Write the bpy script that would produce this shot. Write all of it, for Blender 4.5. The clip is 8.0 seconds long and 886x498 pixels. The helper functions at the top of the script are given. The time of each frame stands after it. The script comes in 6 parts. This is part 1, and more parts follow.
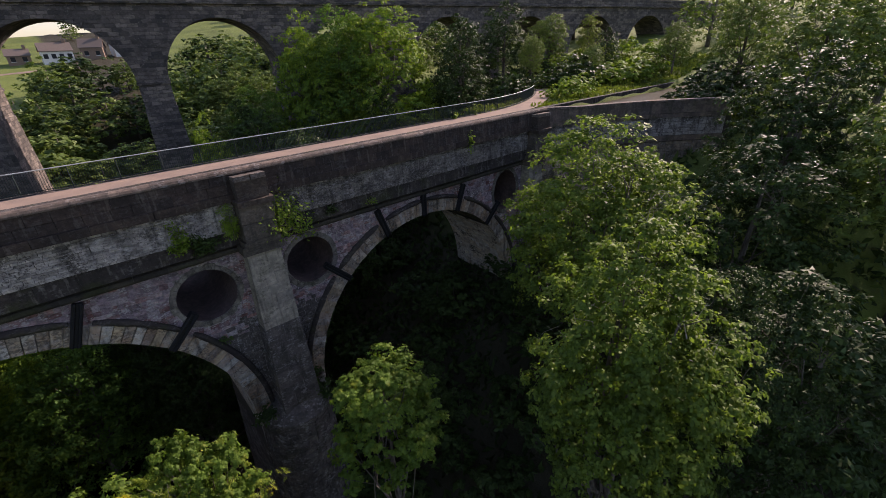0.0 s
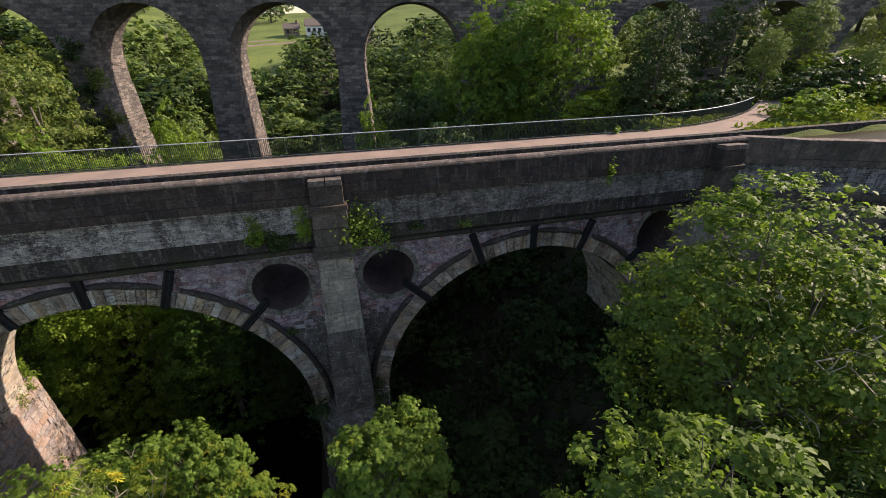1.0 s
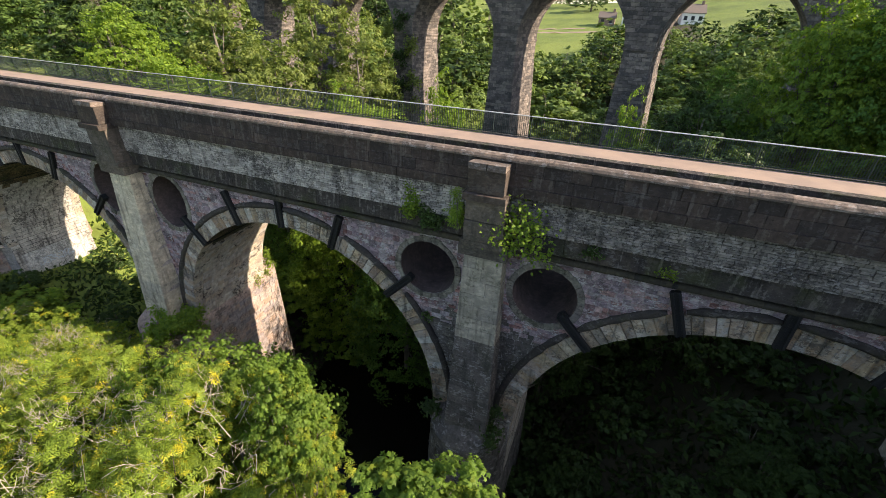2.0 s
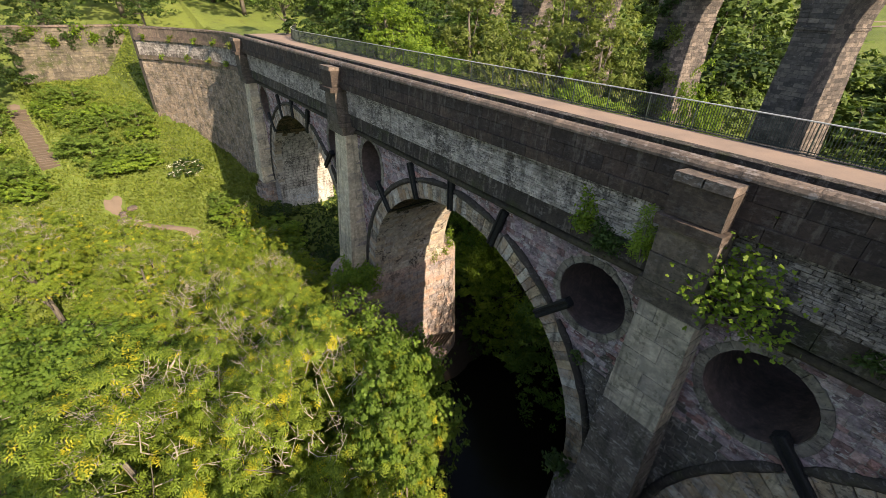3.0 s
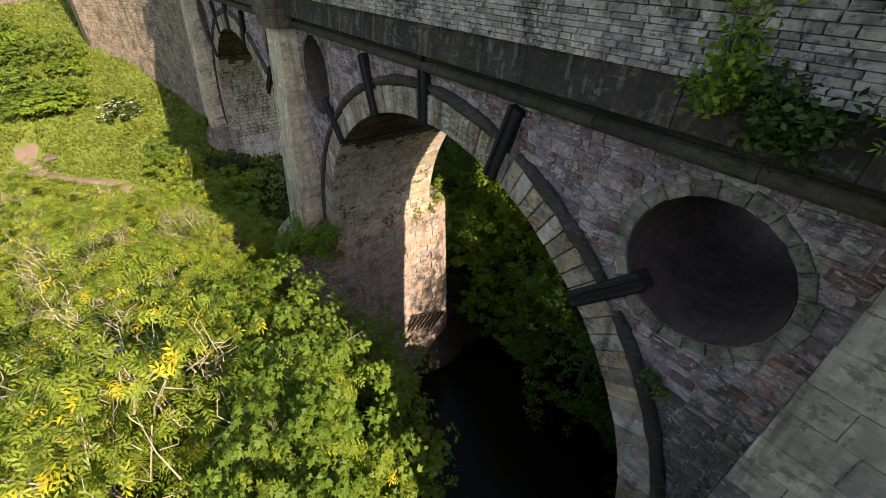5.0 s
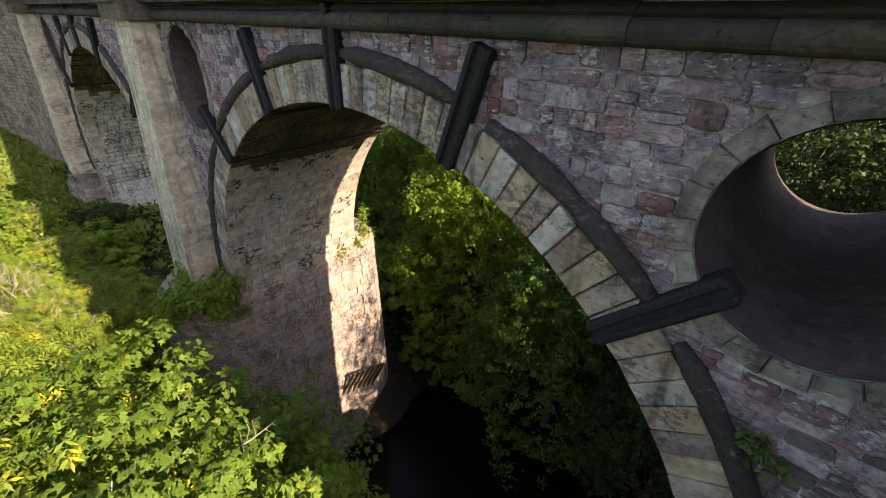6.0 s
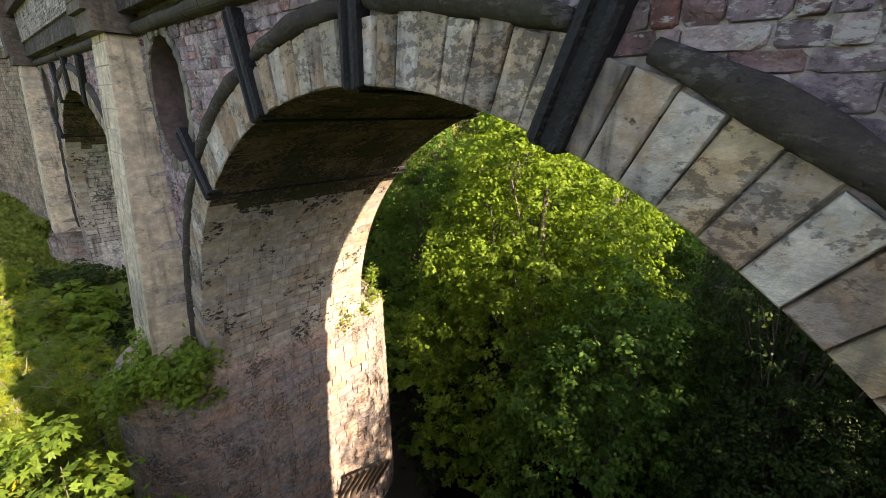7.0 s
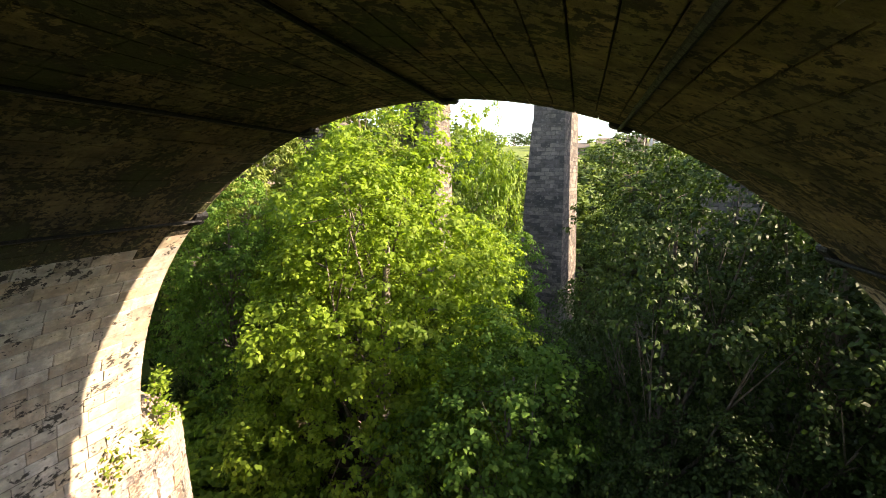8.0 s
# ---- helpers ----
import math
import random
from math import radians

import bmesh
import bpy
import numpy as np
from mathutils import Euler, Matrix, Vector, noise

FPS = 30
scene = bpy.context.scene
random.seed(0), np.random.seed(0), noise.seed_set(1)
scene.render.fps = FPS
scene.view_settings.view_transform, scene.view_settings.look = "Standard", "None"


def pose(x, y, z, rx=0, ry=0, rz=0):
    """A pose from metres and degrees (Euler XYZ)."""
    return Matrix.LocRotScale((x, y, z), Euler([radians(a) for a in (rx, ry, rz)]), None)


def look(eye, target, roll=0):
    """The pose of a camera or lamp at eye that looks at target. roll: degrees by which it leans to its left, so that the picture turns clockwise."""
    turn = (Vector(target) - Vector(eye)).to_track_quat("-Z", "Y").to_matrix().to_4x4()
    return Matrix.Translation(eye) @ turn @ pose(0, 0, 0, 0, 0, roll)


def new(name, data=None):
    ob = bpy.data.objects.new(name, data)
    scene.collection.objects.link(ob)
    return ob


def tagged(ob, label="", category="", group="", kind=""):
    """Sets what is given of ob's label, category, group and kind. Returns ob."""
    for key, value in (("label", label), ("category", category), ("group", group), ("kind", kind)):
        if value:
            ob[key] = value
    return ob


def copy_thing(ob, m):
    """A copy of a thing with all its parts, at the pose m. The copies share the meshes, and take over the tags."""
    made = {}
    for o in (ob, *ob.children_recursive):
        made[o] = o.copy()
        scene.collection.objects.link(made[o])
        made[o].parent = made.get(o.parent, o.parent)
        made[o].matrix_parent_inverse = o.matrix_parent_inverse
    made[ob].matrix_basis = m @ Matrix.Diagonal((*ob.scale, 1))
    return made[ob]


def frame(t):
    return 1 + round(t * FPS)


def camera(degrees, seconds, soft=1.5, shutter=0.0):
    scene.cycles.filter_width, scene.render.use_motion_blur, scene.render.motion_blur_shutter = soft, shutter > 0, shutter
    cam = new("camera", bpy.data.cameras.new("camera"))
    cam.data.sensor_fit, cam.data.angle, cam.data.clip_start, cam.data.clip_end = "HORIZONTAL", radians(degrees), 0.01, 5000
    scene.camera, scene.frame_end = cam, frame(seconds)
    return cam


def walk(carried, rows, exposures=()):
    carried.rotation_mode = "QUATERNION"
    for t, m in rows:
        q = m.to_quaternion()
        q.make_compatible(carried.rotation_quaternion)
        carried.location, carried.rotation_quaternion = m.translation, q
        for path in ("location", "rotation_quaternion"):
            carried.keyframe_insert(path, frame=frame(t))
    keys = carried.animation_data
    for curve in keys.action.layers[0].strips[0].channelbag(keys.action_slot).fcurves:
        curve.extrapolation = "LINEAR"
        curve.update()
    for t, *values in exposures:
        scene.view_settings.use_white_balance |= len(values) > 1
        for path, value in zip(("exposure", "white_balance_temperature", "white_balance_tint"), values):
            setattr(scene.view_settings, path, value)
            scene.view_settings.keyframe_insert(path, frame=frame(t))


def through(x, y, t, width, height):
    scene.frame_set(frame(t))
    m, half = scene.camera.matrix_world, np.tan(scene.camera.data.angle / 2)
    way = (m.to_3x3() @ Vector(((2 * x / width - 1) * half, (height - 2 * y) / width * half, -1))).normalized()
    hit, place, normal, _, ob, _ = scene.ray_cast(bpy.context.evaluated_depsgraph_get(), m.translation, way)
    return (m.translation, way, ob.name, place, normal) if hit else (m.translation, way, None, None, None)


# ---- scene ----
cam = camera(92.6, 8.0, soft=0.6)
PATH = [
    (0, (-5.543, -21.247, 32.936), (-4.374, -19.882, 32.057), -2.1),
    (0.5, (-2.285, -20.741, 33.571), (-1.451, -19.171, 32.655), -1.3),
    (1, (0.567, -19.562, 33.66), (1.019, -17.85, 32.731), -0.4),
    (1.5, (2.678, -17.712, 33.286), (2.624, -15.964, 32.316), 0.9),
    (2, (4.069, -15.415, 32.419), (3.43, -13.786, 31.449), 2.2),
    (2.2, (4.402, -14.456, 31.981), (3.523, -12.939, 31.019), 2.8),
    (3.3, (3.33, -10.981, 30.91), (1.92, -10.02, 29.867), 0.7),
    (3.5, (2.779, -10.407, 30.475), (1.379, -9.455, 29.41), 0.9),
    (4, (1.394, -9.035, 29.211), (-0.004, -8.109, 28.123), 0.8),
    (4.2, (0.894, -8.585, 28.733), (-0.502, -7.663, 27.636), 0.5),
    (5.3, (-1.518, -6.533, 25.665), (-2.759, -5.468, 24.513), 1.4),
    (5.5, (-2.15, -6.186, 25.216), (-3.339, -5.038, 24.09), 1.2),
    (6, (-3.305, -5.448, 24.134), (-4.47, -4.137, 23.171), 1.1),
    (6.5, (-4.511, -4.722, 23.149), (-5.798, -3.39, 22.394), 1.2),
    (7, (-5.911, -3.887, 22.27), (-7.18, -2.488, 21.62), 1.3),
    (7.5, (-7.275, -2.928, 21.54), (-8.309, -1.281, 21.085), 0.8),
    (8, (-8.561, -1.625, 21.105), (-9.158, 0.253, 20.764), 0.9),
]
EXPOSURES = [(0.0, 0.64, 6800, 30), (0.5, 1.0, 6800, 26), (1.0, 0.9, 7000, 21), (1.5, 1.22, 7100, 15), (2.2, 1.52, 7200, 15), (3.5, 1.07, 7800, 16), (4.2, 1.17, 7900, 16), (5.5, 1.56, 7900, 17), (6.5, 2.0, 7700, 19), (7.0, 2.12, 8000, 20), (7.5, 2.12, 8100, 18), (8.0, 2.42, 8100, 16)]
walk(cam, [(t, look(eye, target, roll)) for t, eye, target, roll in PATH], EXPOSURES)

# ---------------------------------------------------------------- light
SUN = Vector((0.857, 0.12, 0.515)).normalized()
world = bpy.data.worlds.new("sky")
scene.world = world
world.use_nodes = True
wn = world.node_tree
sky = wn.nodes.new("ShaderNodeTexSky")
sky.sky_type = "NISHITA"
sky.sun_disc = False
sky.sun_elevation = math.asin(SUN.z)
sky.sun_rotation = math.atan2(SUN.x, SUN.y)
wn.links.new(sky.outputs[0], wn.nodes["Background"].inputs[0])
wn.nodes["Background"].inputs[1].default_value = 0.125
sun = new("sun", bpy.data.lights.new("sun", "SUN"))
sun.data.energy, sun.data.angle, sun.data.color = 4.3, radians(0.5), (1.0, 0.89, 0.74)
sun.matrix_world = look((60, 10, 80), Vector((60, 10, 80)) - SUN)


# ---------------------------------------------------------------- materials
class Mat:
    """A node material under construction."""

    def __init__(self, name):
        self.m = bpy.data.materials.new(name)
        self.m.use_nodes = True
        self.t = self.m.node_tree
        self.b = self.t.nodes["Principled BSDF"]

    def n(self, kind, **kw):
        node = self.t.nodes.new("ShaderNode" + kind)
        for k, v in kw.items():
            if k == "op":
                node.operation = v
            elif k == "blend":
                node.blend_type = v
        return node

    def link(self, a, b):
        self.t.links.new(a, b)

    def put(self, socket, v):
        if hasattr(v, "is_linked"):
            self.link(v, socket)
        else:
            socket.default_value = v

    def math(self, op, a, b=0.0, clamp=False):
        node = self.n("Math", op=op)
        node.use_clamp = clamp
        self.put(node.inputs[0], a)
        self.put(node.inputs[1], b)
        return node.outputs[0]

    def noise(self, scale, detail=4.0, stretch=(1, 1, 1), rough=0.55):
        if not hasattr(self, "pos"):
            self.pos = self.n("NewGeometry").outputs["Position"]
        mp = self.n("Mapping")
        mp.inputs["Scale"].default_value = stretch
        self.link(self.pos, mp.inputs[0])
        tex = self.n("TexNoise")
        tex.inputs["Scale"].default_value = scale
        tex.inputs["Detail"].default_value = detail
        tex.inputs["Roughness"].default_value = rough
        self.link(mp.outputs[0], tex.inputs["Vector"])
        return tex.outputs[0]

    def piece(self):
        """A random number for each piece, be it an object or an island of a joined mesh."""
        a = self.n("ObjectInfo").outputs["Random"]
        b = self.n("NewGeometry").outputs["Random Per Island"]
        return self.math("FRACT", self.math("ADD", a, self.math("MULTIPLY", b, 5.37)))

    def ramp(self, fac, stops):
        node = self.n("ValToRGB")
        el = node.color_ramp.elements
        while len(el) < len(stops):
            el.new(0.5)
        for e, (p, c) in zip(el, stops):
            e.position, e.color = p, (*c, 1)
        self.link(fac, node.inputs[0])
        return node.outputs[0]

    def step(self, v, lo, hi):
        node = self.n("MapRange")
        node.inputs["From Min"].default_value, node.inputs["From Max"].default_value = lo, hi
        node.interpolation_type = "SMOOTHSTEP"
        self.link(v, node.inputs["Value"])
        return node.outputs[0]

    def mix(self, fac, a, b, blend="MIX"):
        node = self.n("MixRGB", blend=blend)
        self.put(node.inputs[0], fac)
        for s, v in ((node.inputs[1], a), (node.inputs[2], b)):
            self.put(s, v if hasattr(v, "is_linked") else (*v, 1))
        return node.outputs[0]

    def done(self, color, rough=0.9, bump=None, depth=0.02, spec=0.3, metal=0.0):
        self.put(self.b.inputs["Base Color"], color if hasattr(color, "is_linked") else (*color, 1))
        self.put(self.b.inputs["Roughness"], rough)
        self.b.inputs["Specular IOR Level"].default_value = spec
        self.b.inputs["Metallic"].default_value = metal
        if bump is not None:
            node = self.n("Bump")
            node.inputs["Distance"].default_value = depth
            node.inputs["Strength"].default_value = 1.0
            self.link(bump, node.inputs["Height"])
            self.link(node.outputs[0], self.b.inputs["Normal"])
        return self.m


def stone(name, tones, soot=0.5, streak=0.3, moss=0.0, dark=(0.03, 0.027, 0.026), grain=9.0, depth=0.02, pale=0.0, fleck=0.0, blot=0.0, at=0.55, ochre=0.0, drip=0.0, wear=1.0, lichen=9.0):
    """Weathered sandstone: a tone for each block, grain, soot in patches, run-off streaks, black lichen blots, moss, lime bloom and pale flecks."""
    k = Mat(name)
    r = k.piece()
    col = k.ramp(r, [((i + 0.5) / len(tones), c) for i, c in enumerate(tones)])
    fine = k.noise(grain, 6.0)
    mid = k.noise(1.3, 5.0)
    patch = k.noise(3.4, 5.0, (1, 1, 1.4), 0.7)
    lighter = k.mix(1.0, col, (1.55, 1.5, 1.45), "MULTIPLY")
    col = k.mix(k.step(patch, 0.4, 0.68), col, lighter)
    col = k.mix(k.math("MULTIPLY", k.step(fine, 0.35, 0.7), 0.55 * wear), col, k.mix(0.5, col, dark), "MIX")
    col = k.mix(k.math("MULTIPLY", k.step(mid, 0.45, 0.72), soot), col, dark)
    run = k.noise(1.6, 4.0, (2.2, 2.2, 0.22))
    col = k.mix(k.math("MULTIPLY", k.step(run, 0.5, 0.72), streak), col, dark)
    if ochre:
        rust = k.math("ADD", k.math("MULTIPLY", k.noise(1.9, 4.0), 0.5), k.math("MULTIPLY", k.noise(6.5, 6.0, (1, 1, 0.7), 0.7), 0.5))
        col = k.mix(k.math("MULTIPLY", k.step(rust, 0.47, 0.6), ochre), col, (0.33, 0.2, 0.1))
    if pale:
        bloom = k.noise(2.3, 6.0, (1, 1, 0.6), 0.7)
        col = k.mix(k.math("MULTIPLY", k.step(bloom, 0.56, 0.72), pale), col, (0.5, 0.49, 0.46))
    if blot:
        ragged = k.math("ADD", k.math("MULTIPLY", k.noise(0.9, 3.0), 0.42), k.math("MULTIPLY", k.noise(lichen, 5.0, (1, 1, 1.5), 0.7), 0.58))
        col = k.mix(k.math("MULTIPLY", k.step(ragged, at - 0.02, at + 0.02), blot), col, dark)
    if drip:
        lime = k.math("ADD", k.math("MULTIPLY", k.noise(3.2, 4.0, (1.6, 1.6, 0.16)), 0.7), k.math("MULTIPLY", k.noise(7.0, 4.0), 0.3))
        col = k.mix(k.math("MULTIPLY", k.step(lime, 0.53, 0.62), drip), col, (0.32, 0.29, 0.26))
    if fleck:
        chips = k.math("ADD", k.math("MULTIPLY", k.noise(1.7, 3.0), 0.4), k.math("MULTIPLY", k.noise(grain * 0.9, 5.0, (0.6, 0.6, 1.5), 0.7), 0.6))
        col = k.mix(k.math("MULTIPLY", k.step(chips, 0.535, 0.59), fleck), col, (0.5, 0.48, 0.47))
    if moss:
        green = k.noise(0.9, 5.0)
        col = k.mix(k.math("MULTIPLY", k.step(green, 0.5, 0.7), moss), col, (0.055, 0.07, 0.02))
    pits = k.step(k.noise(grain * 1.9, 2.0), 0.64, 0.74)
    where = k.step(k.noise(1.9, 3.0), 0.5, 0.62)
    pits = k.math("MULTIPLY", pits, where)
    col = k.mix(k.math("MULTIPLY", pits, 0.8 * wear), col, dark)
    h = k.math("ADD", k.math("MULTIPLY", k.noise(grain * 0.7, 8.0, (1, 1, 1), 0.65), 1.0), k.math("MULTIPLY", k.noise(2.5, 3.0), 0.6))
    h = k.math("SUBTRACT", h, k.math("MULTIPLY", pits, 0.5))
    return k.done(col, 0.92, h, depth)


M_RUBBLE = stone("purple_grey_rubble", [(0.3, 0.235, 0.27), (0.41, 0.31, 0.335), (0.17, 0.14, 0.16), (0.35, 0.285, 0.315), (0.38, 0.2, 0.185), (0.47, 0.41, 0.42), (0.23, 0.185, 0.215), (0.2, 0.095, 0.088), (0.34, 0.275, 0.3)], 0.42, 0.3, pale=0.3, depth=0.16, fleck=0.9, blot=0.5, at=0.555, grain=12.0)
M_COURSED = stone("pale_coursed_stone", [(0.38, 0.355, 0.33), (0.28, 0.262, 0.245), (0.42, 0.395, 0.365), (0.335, 0.312, 0.293), (0.22, 0.205, 0.19)], 0.5, 0.65, pale=0.2, depth=0.06, fleck=0.35, blot=0.7, at=0.53)
M_PARAPET = stone("soot_black_parapet_stone", [(0.05, 0.036, 0.03), (0.034, 0.027, 0.024), (0.06, 0.044, 0.036), (0.043, 0.032, 0.027), (0.03, 0.024, 0.022)], 0.5, 0.55, depth=0.035, pale=0.05, dark=(0.018, 0.015, 0.014), blot=0.4, fleck=0.05, drip=0.13)
M_PILASTER = stone("weathered_pilaster_stone", [(0.1, 0.086, 0.07), (0.075, 0.066, 0.056), (0.12, 0.1, 0.08)], 0.5, 0.45, moss=0.15, depth=0.05, blot=0.45, fleck=0.08, dark=(0.025, 0.022, 0.02))
M_PILTOP = stone("sooted_pilaster_stone", [(0.062, 0.048, 0.038), (0.05, 0.04, 0.034), (0.075, 0.056, 0.043)], 0.45, 0.5, depth=0.05, blot=0.35, fleck=0.05, dark=(0.022, 0.018, 0.017))
M_COPING = stone("worn_coping_stone", [(0.125, 0.098, 0.08), (0.095, 0.078, 0.066), (0.155, 0.12, 0.096)], 0.45, 0.2, pale=0.12, blot=0.45, fleck=0.22, depth=0.03)
M_BAND = stone("dark_string_course_stone", [(0.046, 0.04, 0.037), (0.027, 0.025, 0.023), (0.06, 0.05, 0.043), (0.036, 0.03, 0.028)], 0.8, 0.8, moss=0.4, blot=0.6, fleck=0.12, dark=(0.02, 0.018, 0.017), drip=0.25, depth=0.09, wear=0.4)
M_ROUNDEL = stone("sooted_roundel_stone", [(0.2, 0.19, 0.16), (0.16, 0.15, 0.13), (0.225, 0.21, 0.175), (0.14, 0.125, 0.115)], 0.6, 0.6, grain=6.0, depth=0.06, pale=0.2, blot=0.6, moss=0.2)
M_ASHLAR = stone("buff_ashlar", [(0.47, 0.42, 0.32), (0.41, 0.37, 0.295), (0.5, 0.445, 0.34), (0.38, 0.35, 0.285)], 0.25, 0.55, grain=6.0, depth=0.025, moss=0.12, pale=0.1, blot=0.4, at=0.58, ochre=0.12, wear=0.4, lichen=5.0)
M_VOUSSOIR = stone("buff_arch_stone", [(0.37, 0.32, 0.245), (0.2, 0.175, 0.145), (0.42, 0.4, 0.355), (0.34, 0.25, 0.185), (0.31, 0.3, 0.28), (0.165, 0.135, 0.112), (0.38, 0.31, 0.215), (0.24, 0.18, 0.14), (0.33, 0.3, 0.255), (0.44, 0.43, 0.4)], 0.5, 0.75, grain=5.0, depth=0.11, pale=0.25, blot=0.6, at=0.555, fleck=0.2, ochre=0.45, wear=0.8, lichen=7.0)
M_DRIP = stone("lime_dripped_barrel_stone", [(0.4, 0.37, 0.32), (0.33, 0.31, 0.275), (0.45, 0.42, 0.365)], 0.3, 0.8, depth=0.04, pale=0.4, blot=0.7, at=0.565, wear=0.5, lichen=5.0)
M_SOFFIT = stone("lime_streaked_barrel_stone", [(0.39, 0.36, 0.3), (0.355, 0.335, 0.295), (0.42, 0.37, 0.285), (0.25, 0.225, 0.19), (0.38, 0.315, 0.235), (0.385, 0.37, 0.34), (0.31, 0.28, 0.235)], 0.16, 0.3, moss=0.06, pale=0.12, depth=0.03, blot=0.95, at=0.567, grain=4.0, ochre=0.2, wear=0.35, lichen=5.0)
M_BASE = stone("red_grey_pier_base_stone", [(0.345, 0.255, 0.21), (0.275, 0.25, 0.245), (0.37, 0.25, 0.185), (0.305, 0.27, 0.25), (0.34, 0.275, 0.23), (0.24, 0.21, 0.205)], 0.18, 0.35, moss=0.06, pale=0.2, depth=0.08, blot=0.7, at=0.555, fleck=0.25)
# darker, more blotched stone for the upper barrel than for its lower courses
M_VAULT = stone("dark_mottled_vault_stone", [(0.15, 0.115, 0.062), (0.11, 0.09, 0.052), (0.19, 0.14, 0.075), (0.12, 0.1, 0.058)], 0.5, 0.2, moss=0.6, depth=0.14, blot=0.9, at=0.5, grain=6.0, dark=(0.02, 0.018, 0.014))
# stained stone, darkened further to paint the shade low on the middle pier
M_PIERDARK = stone("stained_shade_dark_stone", [(0.115, 0.105, 0.095), (0.085, 0.08, 0.074), (0.14, 0.125, 0.112), (0.095, 0.085, 0.079)], 0.5, 0.5, moss=0.15, depth=0.08, pale=0.1, blot=0.5, fleck=0.35)
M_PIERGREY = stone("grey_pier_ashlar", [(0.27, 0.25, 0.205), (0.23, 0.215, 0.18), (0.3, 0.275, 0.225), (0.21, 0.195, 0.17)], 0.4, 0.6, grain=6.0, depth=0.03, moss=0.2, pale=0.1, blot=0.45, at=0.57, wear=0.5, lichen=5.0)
M_COURSED_DARK = stone("dirty_coursed_stone", [(0.2, 0.185, 0.17), (0.15, 0.14, 0.13), (0.23, 0.21, 0.195), (0.18, 0.165, 0.152), (0.12, 0.11, 0.102)], 0.6, 0.7, pale=0.15, depth=0.06, fleck=0.3, blot=0.65, at=0.54)
M_MORTAR = stone("old_mortar", [(0.31, 0.285, 0.27), (0.24, 0.22, 0.21)], 0.4, 0.35, moss=0.12, blot=0.4, fleck=0.7, depth=0.05)
M_CORE = stone("dark_barrel_joint", [(0.05, 0.046, 0.04), (0.04, 0.037, 0.033)], 0.5, 0.4, moss=0.3)
M_LINING = stone("dark_brown_tunnel_lining", [(0.09, 0.064, 0.06), (0.105, 0.076, 0.07)], 0.5, 0.3, depth=0.03)
M_HOOD = stone("blackened_hood_mould", [(0.036, 0.031, 0.028), (0.055, 0.048, 0.043)], 0.5, 0.3, moss=0.35, depth=0.12, fleck=0.12, blot=0.5)


def iron():
    k = Mat("black_painted_iron")
    f = k.noise(14.0, 5.0)
    col = k.mix(k.math("MULTIPLY", k.step(f, 0.55, 0.75), 0.5), (0.011, 0.012, 0.014), (0.03, 0.025, 0.022))
    return k.done(col, k.math("ADD", k.math("MULTIPLY", f, 0.25), 0.5), f, 0.05, 0.25)


def viaduct_stone():
    """Rock-faced blocks far away: courses in the paint and relief."""
    k = Mat("rock_faced_viaduct_stone")
    tc = k.n("NewGeometry").outputs["Position"]
    sep = k.n("SeparateXYZ")
    k.link(tc, sep.inputs[0])
    comb = k.n("CombineXYZ")
    k.link(k.math("ADD", sep.outputs[0], k.math("MULTIPLY", sep.outputs[1], 0.83)), comb.inputs[0])
    k.link(sep.outputs[2], comb.inputs[1])
    shake = k.n("VectorMath")
    shake.operation = "ADD"
    k.link(comb.outputs[0], shake.inputs[0])
    off = k.n("CombineXYZ")
    k.link(k.math("MULTIPLY", k.noise(1.1, 4.0), 0.55), off.inputs[0])
    k.link(k.math("MULTIPLY", k.noise(1.4, 4.0, (1.3, 1, 1)), 0.3), off.inputs[1])
    k.link(off.outputs[0], shake.inputs[1])
    br = k.n("TexBrick")
    br.inputs["Scale"].default_value = 1.0
    br.inputs["Brick Width"].default_value, br.inputs["Row Height"].default_value = 0.85, 0.42
    br.inputs["Mortar Size"].default_value = 0.025
    br.inputs["Mortar Smooth"].default_value = 0.6
    br.inputs["Color1"].default_value, br.inputs["Color2"].default_value = (0.27, 0.225, 0.19, 1), (0.075, 0.068, 0.064, 1)
    br.inputs["Mortar"].default_value = (0.1, 0.088, 0.078, 1)
    k.link(shake.outputs[0], br.inputs["Vector"])
    col = k.mix(k.math("MULTIPLY", k.step(k.noise(0.35, 6.0), 0.42, 0.7), 0.6), br.outputs["Color"], (0.05, 0.047, 0.046))
    col = k.mix(k.math("MULTIPLY", k.step(k.noise(1.8, 7.0, (1, 1, 1.4), 0.7), 0.42, 0.66), 0.6), col, (0.055, 0.05, 0.046))
    col = k.mix(k.math("MULTIPLY", k.step(k.noise(3.1, 7.0, (1, 1, 1.4), 0.7), 0.55, 0.7), 0.5), col, (0.34, 0.3, 0.26))
    h = k.math("ADD", k.math("MULTIPLY", k.noise(2.2, 8.0, (1, 1, 1), 0.65), 1.6), k.math("MULTIPLY", br.outputs["Fac"], -0.4))
    return k.done(col, 0.95, h, 0.16)


